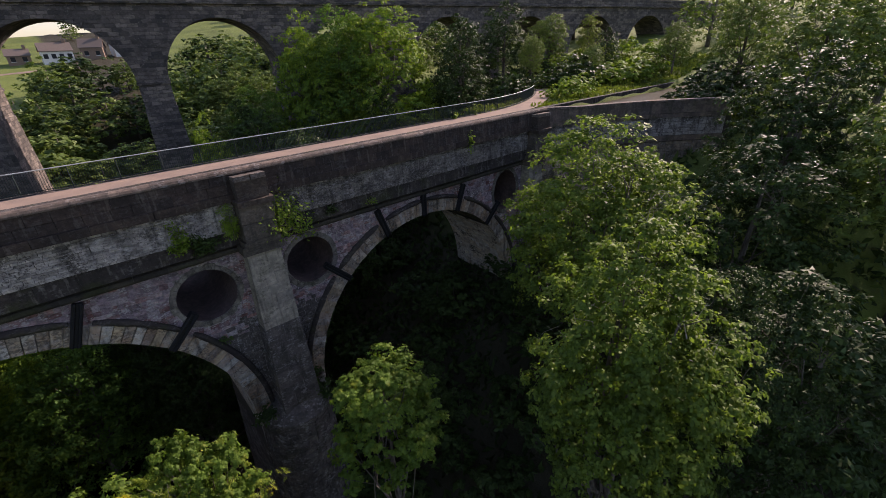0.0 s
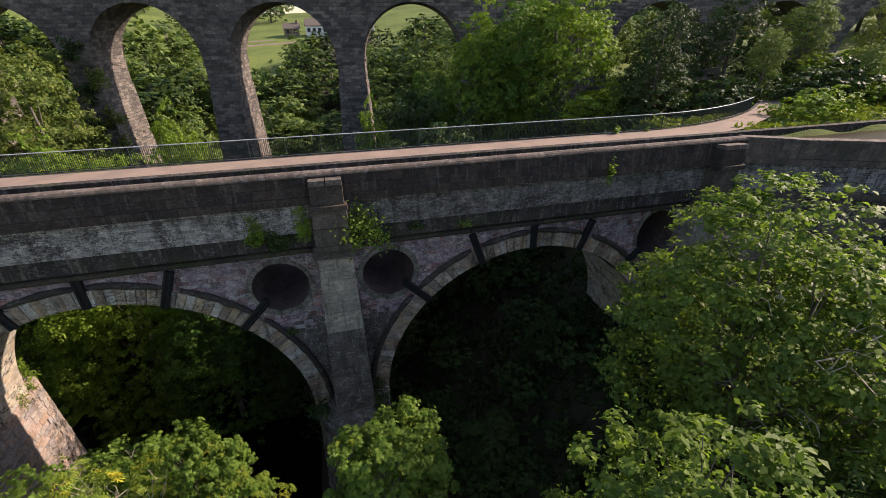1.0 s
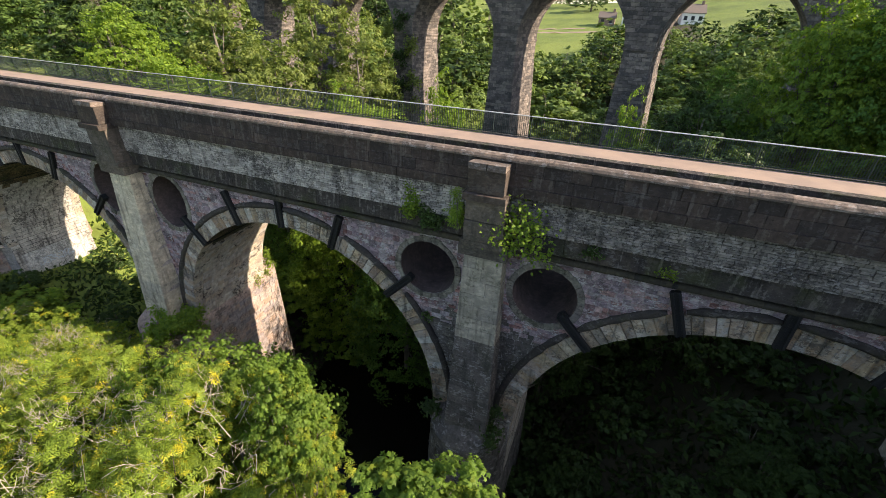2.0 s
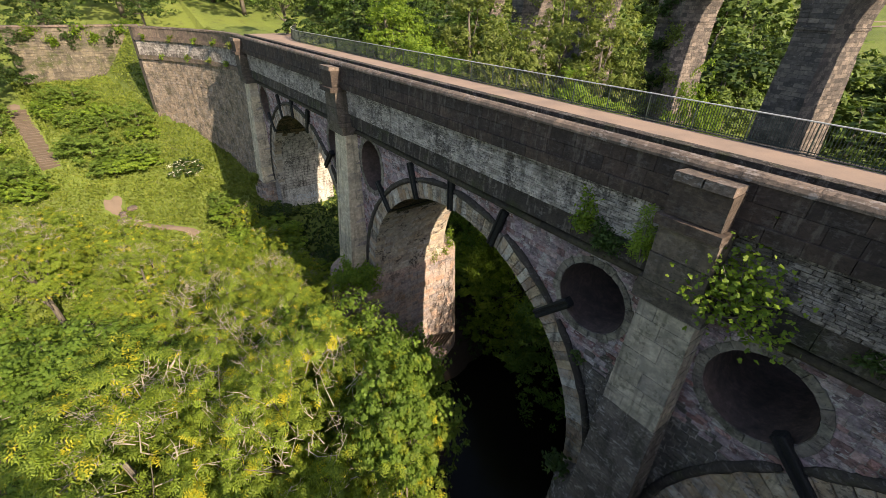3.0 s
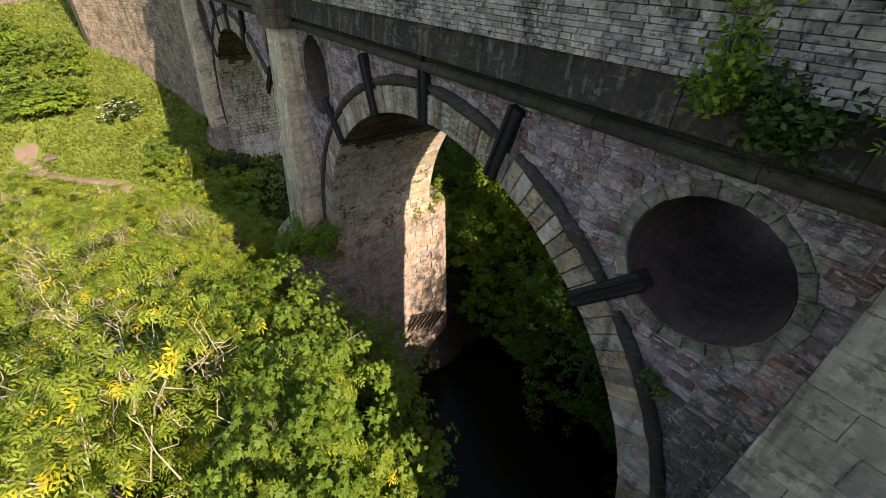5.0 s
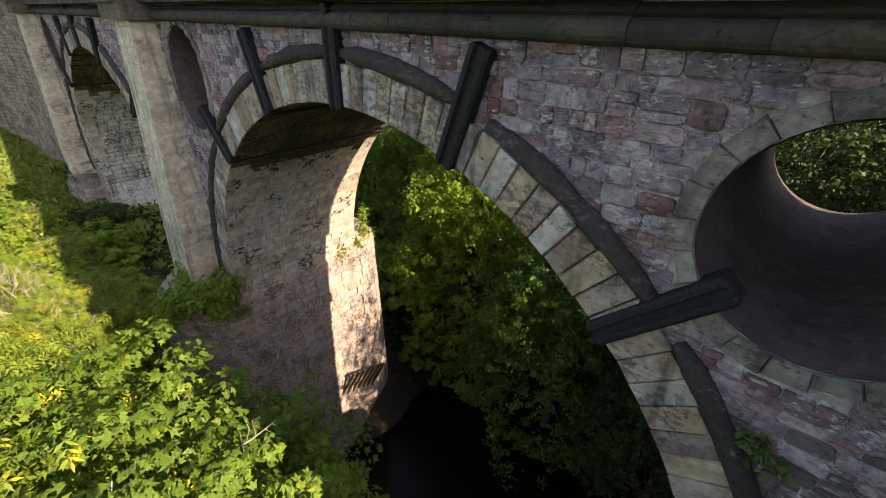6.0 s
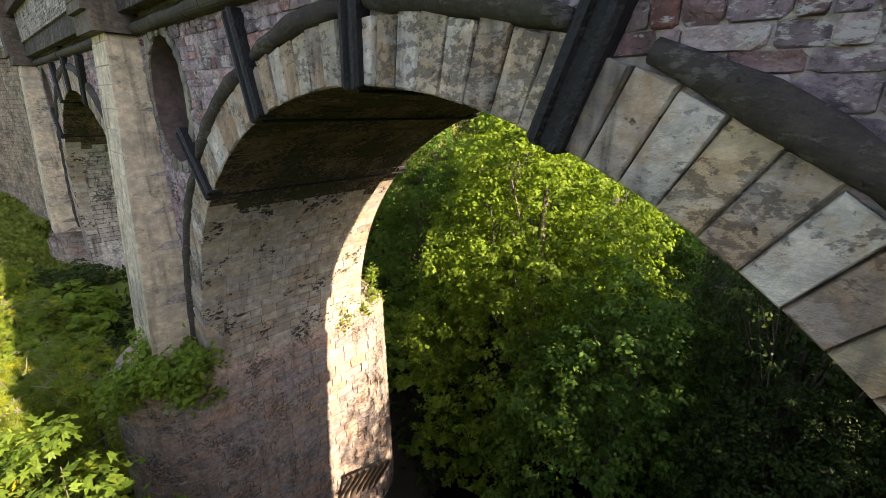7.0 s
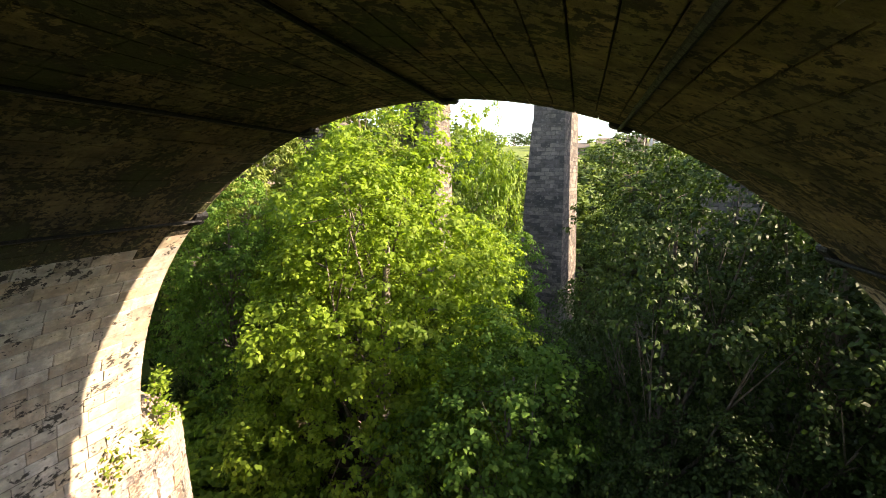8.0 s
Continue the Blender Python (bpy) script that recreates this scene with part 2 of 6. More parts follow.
def foliage(name, tones, through=0.35, patch=(0.3, 0.27, 0.02), yellow=0.0):
    k = Mat(name)
    r = k.piece()
    big = k.noise(0.55, 3.0)
    col = k.ramp(r, [((i + 0.5) / len(tones), c) for i, c in enumerate(tones)])
    col = k.mix(k.math("MULTIPLY", k.step(big, 0.35, 0.65), 0.4), col, tuple(v * 0.6 for v in tones[0]))
    if yellow:
        col = k.mix(k.math("MULTIPLY", k.step(k.noise(1.3, 3.0), 0.57, 0.66), yellow), col, patch)
    k.put(k.b.inputs["Base Color"], col)
    k.b.inputs["Roughness"].default_value = 0.55
    k.b.inputs["Specular IOR Level"].default_value = 0.22
    tr = k.n("BsdfTranslucent")
    warm = k.mix(0.5, col, k.mix(1.0, col, (1.5, 1.6, 0.35), "MULTIPLY"))
    k.link(warm, tr.inputs["Color"])
    ms = k.n("MixShader")
    ms.inputs[0].default_value = through
    k.link(k.b.outputs[0], ms.inputs[1])
    k.link(tr.outputs[0], ms.inputs[2])
    k.link(ms.outputs[0], k.t.nodes["Material Output"].inputs[0])
    return k.m


M_IRON = iron()
M_VIADUCT = viaduct_stone()
M_SYC = foliage("sycamore_leaves", [(0.11, 0.195, 0.03), (0.15, 0.25, 0.038), (0.195, 0.3, 0.045), (0.135, 0.22, 0.04)], 0.48, (0.38, 0.37, 0.03), 0.3)
M_ASH = foliage("ash_leaves", [(0.11, 0.165, 0.042), (0.145, 0.215, 0.052), (0.18, 0.25, 0.06)], 0.33)
M_ASHY = foliage("yellowing_ash_leaves", [(0.155, 0.22, 0.032), (0.21, 0.3, 0.039), (0.275, 0.36, 0.043), (0.19, 0.265, 0.041)], 0.42, (0.56, 0.48, 0.04), 0.8)
M_ASHG = foliage("grey_green_ash_leaves", [(0.11, 0.175, 0.032), (0.15, 0.23, 0.04), (0.19, 0.275, 0.046)], 0.48)
M_LIME = foliage("bright_spring_leaves", [(0.13, 0.22, 0.03), (0.185, 0.29, 0.037), (0.24, 0.335, 0.042)], 0.45)
# deep green, lowered further so the colour carries the shade behind the arches
M_DARKLEAF = foliage("deep_green_shade_leaves", [(0.029, 0.058, 0.013), (0.044, 0.081, 0.019), (0.06, 0.104, 0.023)], 0.22)
M_ALDER = foliage("alder_leaves", [(0.05, 0.095, 0.02), (0.075, 0.13, 0.028), (0.1, 0.165, 0.036)], 0.3)
M_MIDLEAF = foliage("fresh_green_leaves", [(0.075, 0.16, 0.028), (0.105, 0.205, 0.034), (0.14, 0.25, 0.041)], 0.4)
M_LINDEN = foliage("linden_leaves", [(0.145, 0.235, 0.031), (0.195, 0.3, 0.038), (0.25, 0.355, 0.044)], 0.5)
M_GREYLEAF = foliage("grey_green_willow_leaves", [(0.165, 0.21, 0.05), (0.205, 0.25, 0.06), (0.135, 0.18, 0.042)], 0.38)
M_GRASS = foliage("meadow_grass", [(0.12, 0.17, 0.027), (0.155, 0.21, 0.034), (0.195, 0.235, 0.045)], 0.3)
M_HAZEL = foliage("hazel_leaves", [(0.105, 0.175, 0.03), (0.14, 0.22, 0.038), (0.175, 0.26, 0.046)], 0.38)


def bark():
    k = Mat("grey_brown_bark")
    f = k.noise(3.0, 6.0, (3, 3, 0.5))
    return k.done(k.ramp(f, [(0.3, (0.06, 0.05, 0.04)), (0.6, (0.16, 0.14, 0.115)), (0.8, (0.26, 0.24, 0.2))]), 0.95, f, 0.03)


def ground_mat():
    k = Mat("grass_and_woodland_floor")
    a, b, c = k.noise(0.06, 5.0), k.noise(0.9, 6.0), k.noise(9.0, 4.0)
    col = k.ramp(a, [(0.35, (0.08, 0.115, 0.024)), (0.5, (0.12, 0.165, 0.032)), (0.65, (0.16, 0.205, 0.04))])
    col = k.mix(k.math("MULTIPLY", k.step(b, 0.5, 0.75), 0.6), col, (0.085, 0.085, 0.035))
    col = k.mix(k.math("MULTIPLY", k.step(c, 0.45, 0.7), 0.35), col, (0.19, 0.22, 0.055))
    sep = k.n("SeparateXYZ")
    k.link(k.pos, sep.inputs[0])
    # low ground turns to dark litter, deepened to stand for the gorge's shade
    litter_shade = k.step(k.math("ADD", sep.outputs[2], k.math("MULTIPLY", b, 3.0)), 9.5, 6.0)
    col = k.mix(litter_shade, col, k.mix(c, (0.03, 0.022, 0.016), (0.06, 0.045, 0.032)))
    # bare woodland floor on the bank under the eastern arch, its shade painted in
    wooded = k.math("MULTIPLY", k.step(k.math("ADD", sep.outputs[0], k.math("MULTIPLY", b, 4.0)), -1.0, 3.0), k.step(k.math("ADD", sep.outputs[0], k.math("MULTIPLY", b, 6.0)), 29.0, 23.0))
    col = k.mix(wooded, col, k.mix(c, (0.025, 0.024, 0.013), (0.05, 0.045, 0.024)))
    return k.done(col, 0.95, k.math("ADD", b, c), 0.08)


def gravel(name, a, b):
    k = Mat(name)
    f, g = k.noise(22.0, 6.0), k.noise(0.7, 4.0)
    col = k.mix(k.step(g, 0.35, 0.7), a, b)
    col = k.mix(k.math("MULTIPLY", k.step(f, 0.5, 0.8), 0.4), col, tuple(v * 0.6 for v in a))
    return k.done(col, 0.95, f, 0.01)


def water(name, deep, rough=0.08, spec=0.22):
    k = Mat(name)
    f = k.noise(3.5, 3.0, (1, 0.4, 1))
    return k.done(deep, rough, f, 0.015, spec)


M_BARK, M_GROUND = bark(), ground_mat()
M_PATH = gravel("sandy_gravel_path", (0.29, 0.215, 0.165), (0.23, 0.175, 0.14))
M_TROD = gravel("trodden_earth", (0.2, 0.15, 0.11), (0.155, 0.12, 0.09))
M_WATER = water("peaty_river_water", (0.006, 0.0055, 0.004), 0.14, 0.08)
M_CANAL = water("murky_canal_water", (0.04, 0.034, 0.018), 0.35, 0.03)


def plain(name, c, rough=0.7, var=0.25, scale=6.0):
    k = Mat(name)
    f = k.noise(scale, 5.0)
    return k.done(k.mix(k.math("MULTIPLY", k.step(f, 0.4, 0.75), var), c, tuple(v * 0.5 for v in c)), rough, f, 0.01)


M_WOOD = plain("dark_wet_timber", (0.09, 0.07, 0.05), 0.8)
M_WHITE = plain("white_render", (0.78, 0.77, 0.73), 0.8, 0.12, 0.7)
M_SLATE = plain("brown_slate", (0.16, 0.13, 0.11), 0.7, 0.4, 3.0)
M_BRICK = plain("brown_stone_house_wall", (0.27, 0.19, 0.14), 0.9, 0.4, 3.0)
M_GLASS = plain("dark_window_glass", (0.03, 0.035, 0.04), 0.1, 0.1)
M_RAILPAINT = plain("green_grey_rail_paint", (0.028, 0.042, 0.037), 0.5, 0.3)
M_GRAFFITI = plain("pale_blue_spray_paint", (0.5, 0.58, 0.66), 0.6)
M_LIMEWASH = stone("faded_whitewash", [(0.5, 0.49, 0.45)], 0.4, 0.5, depth=0.03, blot=0.5, at=0.53)


# ---------------------------------------------------------------- mesh helpers
def empty(name, at=(0, 0, 0)):
    ob = new(name)
    ob.location = at
    return ob


def raw(name, verts, faces, mat, smooth=False):
    me = bpy.data.meshes.new(name)
    me.from_pydata([tuple(v) for v in verts], [], [tuple(f) for f in faces])
    me.materials.append(mat)
    if smooth:
        me.polygons.foreach_set("use_smooth", [True] * len(me.polygons))
    me.update()
    return me


def quads(name, verts, mat, per=4):
    """A mesh of loose quads (or triangles) from an array of corners."""
    n = len(verts) // per
    me = bpy.data.meshes.new(name)
    me.vertices.add(len(verts))
    me.vertices.foreach_set("co", np.asarray(verts, np.float32).ravel())
    me.loops.add(len(verts))
    me.loops.foreach_set("vertex_index", np.arange(len(verts), dtype=np.int32))
    me.polygons.add(n)
    me.polygons.foreach_set("loop_start", np.arange(0, len(verts), per, dtype=np.int32))
    me.materials.append(mat)
    me.update(calc_edges=True)
    return me


def child(name, me, parent, m=None, label="", kind=""):
    """A mesh object under a thing; m is its pose in the world, and its parent stands unturned and unscaled."""
    ob = new(name, me)
    if parent is not None:
        ob.parent = parent
        off = Matrix.Translation(-world_at(parent))
        ob.matrix_basis = off @ m if m is not None else off
    elif m is not None:
        ob.matrix_basis = m
    return tagged(ob, label=label, kind=kind)


def world_at(ob):
    at = Vector(ob.location)
    while ob.parent is not None:
        ob = ob.parent
        at += Vector(ob.location)
    return at


def part(name, bm, material, parent, label="", smooth=False):
    me = bpy.data.meshes.new(name)
    bm.normal_update()
    bm.to_mesh(me)
    bm.free()
    me.materials.append(material)
    if smooth:
        me.polygons.foreach_set("use_smooth", [True] * len(me.polygons))
    return child(name, me, parent, None, label)


def box_bm(x0, x1, y0, y1, z0, z1, bevel=0.0, bm=None):
    bm = bm or bmesh.new()
    made = bmesh.ops.create_cube(bm, size=1.0, matrix=Matrix.Translation(((x0 + x1) / 2, (y0 + y1) / 2, (z0 + z1) / 2)) @ Matrix.Diagonal((x1 - x0, y1 - y0, z1 - z0, 1)))
    if bevel:
        edges = {e for v in made["verts"] for e in v.link_edges}
        bmesh.ops.bevel(bm, geom=list(edges), offset=bevel, segments=1, affect="EDGES", profile=0.7)
    return bm


def tube(path, radii, sides=7):
    """Verts and faces of a tapered tube along a path of points."""
    verts, faces = [], []
    path = [Vector(p) for p in path]
    for i, p in enumerate(path):
        d = (path[min(i + 1, len(path) - 1)] - path[max(i - 1, 0)]).normalized()
        a = d.orthogonal().normalized()
        b = d.cross(a)
        for j in range(sides):
            w = 2 * math.pi * j / sides
            verts.append(p + (a * math.cos(w) + b * math.sin(w)) * radii[i])
    for i in range(len(path) - 1):
        for j in range(sides):
            k = (j + 1) % sides
            faces.append((i * sides + j, i * sides + k, (i + 1) * sides + k, (i + 1) * sides + j))
    faces.append(tuple(range(sides))[::-1])
    faces.append(tuple((len(path) - 1) * sides + j for j in range(sides)))
    return verts, faces


def joined(pieces):
    verts, faces = [], []
    for v, f in pieces:
        n = len(verts)
        verts += list(v)
        faces += [tuple(i + n for i in q) for q in f]
    return verts, faces


# a block of stone of size one: x along the wall, -y out of it, z up; its arrises are worn
RNG = np.random.default_rng(7)


def block_shape(bev, rough, rng, arris=-0.32):
    out = []
    for d, inset in ((0.5, 0.0), (arris, 0.0), (-0.5, bev)):
        for sx, sz in ((-1, -1), (1, -1), (1, 1), (-1, 1)):
            j = rng.normal(0, rough, 3)
            out.append((sx * (0.5 - inset) + j[0], d + (j[1] if d < 0 else 0), sz * (0.5 - inset * 1.4) + j[2]))
    v = np.array(out)
    v[:8, [0, 2]] = v[:8, [0, 2]].clip(-0.5, 0.5)
    f = []
    for a in (0, 4):
        for j in range(4):
            k = (j + 1) % 4
            f.append((a + j, a + k, a + 4 + k, a + 4 + j))
    f.append((8, 9, 10, 11))
    return v, f


def rubble_shape(rng):
    """A rounded, uneven stone: eight-sided outline, cut corners, bulging face."""
    ring = []
    for sx, sz, turned in ((-1, -1, 0), (1, -1, 1), (1, 1, 0), (-1, 1, 1)):
        a, c = rng.uniform(0.03, 0.2), rng.uniform(0.04, 0.24)
        pair = [(sx * 0.5, sz * (0.5 - c)), (sx * (0.5 - a), sz * 0.5)]
        ring += pair[::-1] if turned else pair
    ring = np.array(ring) + rng.normal(0, 0.018, (8, 2))
    ring = ring.clip(-0.5, 0.5)
    v = [(x, 0.5, z) for x, z in ring] + [(x, -0.4 + rng.normal(0, 0.04), z) for x, z in ring]
    v += [(x * 0.93 + rng.normal(0, 0.02), -0.5 + rng.normal(0, 0.05), z * 0.89 + rng.normal(0, 0.03)) for x, z in ring]
    v.append((rng.normal(0, 0.12), -0.55 + rng.normal(0, 0.09), rng.normal(0, 0.12)))
    f = [(a + j, a + (j + 1) % 8, a + 8 + (j + 1) % 8, a + 8 + j) for a in (0, 8) for j in range(8)]
    f += [(16 + j, 16 + (j + 1) % 8, 24) for j in range(8)]
    return np.array(v), f


ROUGH_BLOCKS = [block_shape(0.035, 0.025, RNG) for _ in range(9)]
BARREL_BLOCKS = [block_shape(0.012, 0.006, RNG, -0.4) for _ in range(7)]
FINE_BLOCKS = [block_shape(0.01, 0.005, RNG, -0.46) for _ in range(5)]
RUBBLE_BLOCKS = [rubble_shape(RNG) for _ in range(16)]


class Masonry:
    """Blocks laid on surfaces: those near the walk are objects on shared meshes, the rest one joined mesh."""

    def __init__(self, parent, name, mat, shapes, most=300):
        self.parent, self.name, self.mat, self.shapes, self.most = parent, name, mat, shapes, most
        self.meshes = [raw(name, v, f, mat) for v, f in shapes]
        self.count, self.v, self.f, self.n = 0, [], [], 0

    def lay(self, m, near):
        i = int(RNG.integers(len(self.shapes)))
        if near and self.count < self.most:
            self.count += 1
            child(self.name, self.meshes[i], self.parent, m)
        else:
            v, f = self.shapes[i]
            a = np.array(m)
            self.v.append(v @ a[:3, :3].T + a[:3, 3])
            self.f += [tuple(k + self.n for k in q) for q in f]
            self.n += len(v)

    def finish(self):
        if self.v:
            child(self.name + "_rest", raw(self.name + "_rest", np.concatenate(self.v), self.f, self.mat), self.parent, None, kind="stuff")


def placed(at, along, out, w, d, h):
    """The pose of a unit block: centre of its face at a point, along and out as given."""
    x = Vector(along).normalized()
    y = -Vector(out).normalized()
    z = x.cross(y)
    r = Matrix((x, y, z)).transposed().to_4x4()
    return Matrix.Translation(Vector(at) + y * (d / 2 - 0.0)) @ r @ Matrix.Diagonal((w, d, h, 1))


# ---------------------------------------------------------------- the land
RIVER_X = -10.5
LEFT = ([-400, -140, -100, -75, -66, -58, -50, -42, -34, -27, -22, -20.2, -19.2, -18.4], [70, 40, 29, 21.5, 19, 16.2, 12.6, 10.6, 8.4, 5.8, 3.8, 2.0, 0.1, -1.2])
RIGHT = ([-5.5, -3, 0, 6, 14, 22, 30, 42, 60, 110, 400], [-1.2, 0.4, 2.0, 5.5, 10.5, 15, 20.0, 24.8, 27.0, 34, 80])


def CANAL_FRONT(x):
    """The line of the near canal wall: straight on the aqueduct, then swinging out along the wing."""
    u = np.clip(x - 22.8, 0, 60)
    return -0.55 - 0.055 * np.clip(u, 0, 16) ** 1.8 + np.clip((u - 17) / 4, 0, 1) * 7.2


def land(x, y):
    """Height of the ground."""
    x, y = np.asarray(x, float), np.asarray(y, float)
    z = np.where(x < RIVER_X, np.interp(x, *LEFT), np.interp(x, *RIGHT))
    z = z - np.clip(-y - 6, 0, 60) * 0.09 * np.clip((np.abs(x - RIVER_X) - 14) / 20, 0, 1)
    z = z + 3.0 * np.exp(-((x + 19.5) / 0.9) ** 2 - ((y - 6.6) / 1.5) ** 2)
    far = np.clip((y - 58) / 60, 0, 1)
    hill = 14 + np.clip(y - 60, 0, 205) * 0.135 + np.clip(x - 25, 0, 250) * 0.11 + np.clip(-50 - x, 0, 300) * 0.1 + 2 * np.sin(x * 0.03)
    z = z * (1 - far) + np.maximum(hill, 0.25 * z) * far
    # the made ground that carries the canal up to the aqueduct's ends
    for x0, sign, bend in ((23.4, 1, 1.0), (-45.6, -1, 0.8)):
        u = sign * (x - x0)
        front = -0.55 + bend * (CANAL_FRONT(22.8 + np.clip(u, 0, 60)) + 0.55)
        k = np.clip((u - 0.6) / 0.8, 0, 1) * np.clip((y - front - 0.4) / 0.3, 0, 1) * np.clip((24 - y) / 14, 0, 1)
        k = np.where(u > 16.0, np.clip((u - 0.6) / 0.8, 0, 1) * np.clip((y + 7.5 + 0.3 * (u - 16)) / 4, 0, 1) * np.clip((24 - y) / 14, 0, 1), k)
        z = np.where(z < 26.6, z * (1 - k) + 26.6 * k, z)
    return z + 0.25 * np.sin(x * 0.9 + y * 0.35) * np.sin(y * 0.7 - x * 0.2) * np.clip((np.abs(x - RIVER_X) - 8) / 6, 0, 1)


def make_ground():
    xs = np.unique(np.concatenate([np.linspace(-800, -90, 30), np.arange(-90, 62, 1.0), np.linspace(62, 800, 30)]))
    ys = np.unique(np.concatenate([np.linspace(-500, -42, 20), np.arange(-42, -10, 1.0), np.arange(-10, 8, 0.25), np.arange(8, 62, 1.0), np.linspace(62, 420, 40), np.linspace(420, 1500, 16)]))
    gx, gy = np.meshgrid(xs, ys)
    gz = land(gx, gy)
    # the canal's bed is sunk into the made ground
    edge = np.where(gx > 0, CANAL_FRONT(gx - 0.6), -0.55 + 0.8 * (CANAL_FRONT(-22.8 - gx) + 0.55))
    bed = ((gx > 24) | (gx < -46)) & (gy > edge - 0.3) & (gy < 3.9) & (np.abs(gx) < 100) & (gz > 24)
    gz = np.where(bed, 25.2, gz)
    v = np.stack([gx, gy, gz], -1).reshape(-1, 3)
    w = len(xs)
    f = [(j * w + i, j * w + i + 1, (j + 1) * w + i + 1, (j + 1) * w + i) for j in range(len(ys) - 1) for i in range(w - 1)]
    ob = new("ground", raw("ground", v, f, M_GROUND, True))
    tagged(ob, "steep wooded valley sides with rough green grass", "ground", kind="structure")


make_ground()
rv = raw("river", [(-26, -260, 0), (-2, -260, 0), (-2, 330, 0), (-26, 330, 0)], [(0, 1, 2, 3)], M_WATER)
tagged(new("river", rv), "dark peaty river water in deep shade", "river", kind="structure")

# ---------------------------------------------------------------- the aqueduct
R, CZ, DEPTH, TOP = 8.82, 13.68, 6.05, 24.0
PIERS = (-44.0, -22.0, 0.0, 22.0)
ARCHES = (-33.0, -11.0, 11.0)
RND_R = 1.42
ROUNDELS = (-41.4, -24.62, -19.38, -2.72, 2.72, 19.38)


def roundel_form(x):
    """Half width, half height and height of the centre: the pair at the middle pier is round, the others are upright ovals."""
    return (1.37, 1.37, 22.07) if abs(x) < 5 else (1.306, 1.605, 22.17)


aqueduct = tagged(empty("aqueduct", (0, 3, 0)), "soot-darkened sandstone canal aqueduct on three round arches", "aqueduct")


def make_body():
    """The core: one slab with three arches and six round tunnels cut through it."""
    bm = bmesh.new()
    line = [(-47.0, -2.0), (-47.0, TOP), (25.5, TOP), (25.5, -2.0)]
    for cx in reversed(ARCHES):
        line.append((cx + R, -2.0))
        line += [(cx + R * math.cos(a), CZ + R * math.sin(a)) for a in np.linspace(0, math.pi, 61)]
        line.append((cx - R, -2.0))
    loops = [line]
    for x in ROUNDELS:
        loops.append([(x + roundel_form(x)[0] * math.cos(a), roundel_form(x)[2] + roundel_form(x)[1] * math.sin(a)) for a in np.linspace(0, 2 * math.pi, 40, endpoint=False)])
    edges = []
    for lp in loops:
        vs = [bm.verts.new((x, 0.0, z)) for x, z in lp]
        edges += [bm.edges.new((vs[i], vs[(i + 1) % len(vs)])) for i in range(len(vs))]
    fill = bmesh.ops.triangle_fill(bm, use_beauty=True, use_dissolve=False, edges=edges)
    faces = [g for g in fill["geom"] if isinstance(g, bmesh.types.BMFace)]
    ext = bmesh.ops.extrude_face_region(bm, geom=faces)
    bmesh.ops.translate(bm, verts=[g for g in ext["geom"] if isinstance(g, bmesh.types.BMVert)], vec=(0, DEPTH, 0))
    bmesh.ops.recalc_face_normals(bm, faces=bm.faces)
    for f in bm.faces:
        f.material_index = 0 if abs(f.normal.y) > 0.5 else 1
    part("core_wall", bm, M_MORTAR, aqueduct, "mortar joints of the barrel and spandrel masonry").data.materials.append(M_CORE)


make_body()


def slab(name, profile, x0, x1, mat, label=""):
    """A course along the aqueduct with a given outline in y and z."""
    n = len(profile)
    v = [(x0, y, z) for y, z in profile] + [(x1, y, z) for y, z in profile]
    f = [(i, (i + 1) % n, n + (i + 1) % n, n + i) for i in range(n)] + [tuple(range(n))[::-1], tuple(range(n, 2 * n))]
    bm = bmesh.new()
    vs = [bm.verts.new(p) for p in v]
    for q in f:
        bm.faces.new([vs[i] for i in q])
    bmesh.ops.recalc_face_normals(bm, faces=bm.faces)
    return part(name, bm, mat, aqueduct, label)


AX0, AX1 = -46.0, 23.6
# the trough: near wall, bed, far wall with the towing path on it
slab("upper_wall_core", [(0.0, 24.0), (0.1, 24.0), (0.1, 25.6), (-0.25, 25.6), (-0.25, 27.9), (-0.42, 27.9), (-0.46, 26.6), (-0.32, 26.5), (-0.3, 24.6), (0.0, 24.45)], AX0, AX1, M_MORTAR)
slab("trough_bed", [(0.1, 24.0), (4.2, 24.0), (4.2, 25.0), (0.1, 25.0)], AX0, AX1, M_CORE)
slab("far_wall", [(4.2, 24.0), (6.45, 24.0), (6.75, 24.6), (6.75, 26.88), (4.2, 26.88)], AX0, AX1, M_BAND)

# string course over the spandrels
BARW, PROUD = 0.39, 0.26


M_STRING = stone("mossy_buff_string_stone", [(0.055, 0.049, 0.036), (0.044, 0.039, 0.03), (0.034, 0.031, 0.026)], 0.4, 0.4, moss=0.35, blot=0.5, dark=(0.012, 0.011, 0.01))


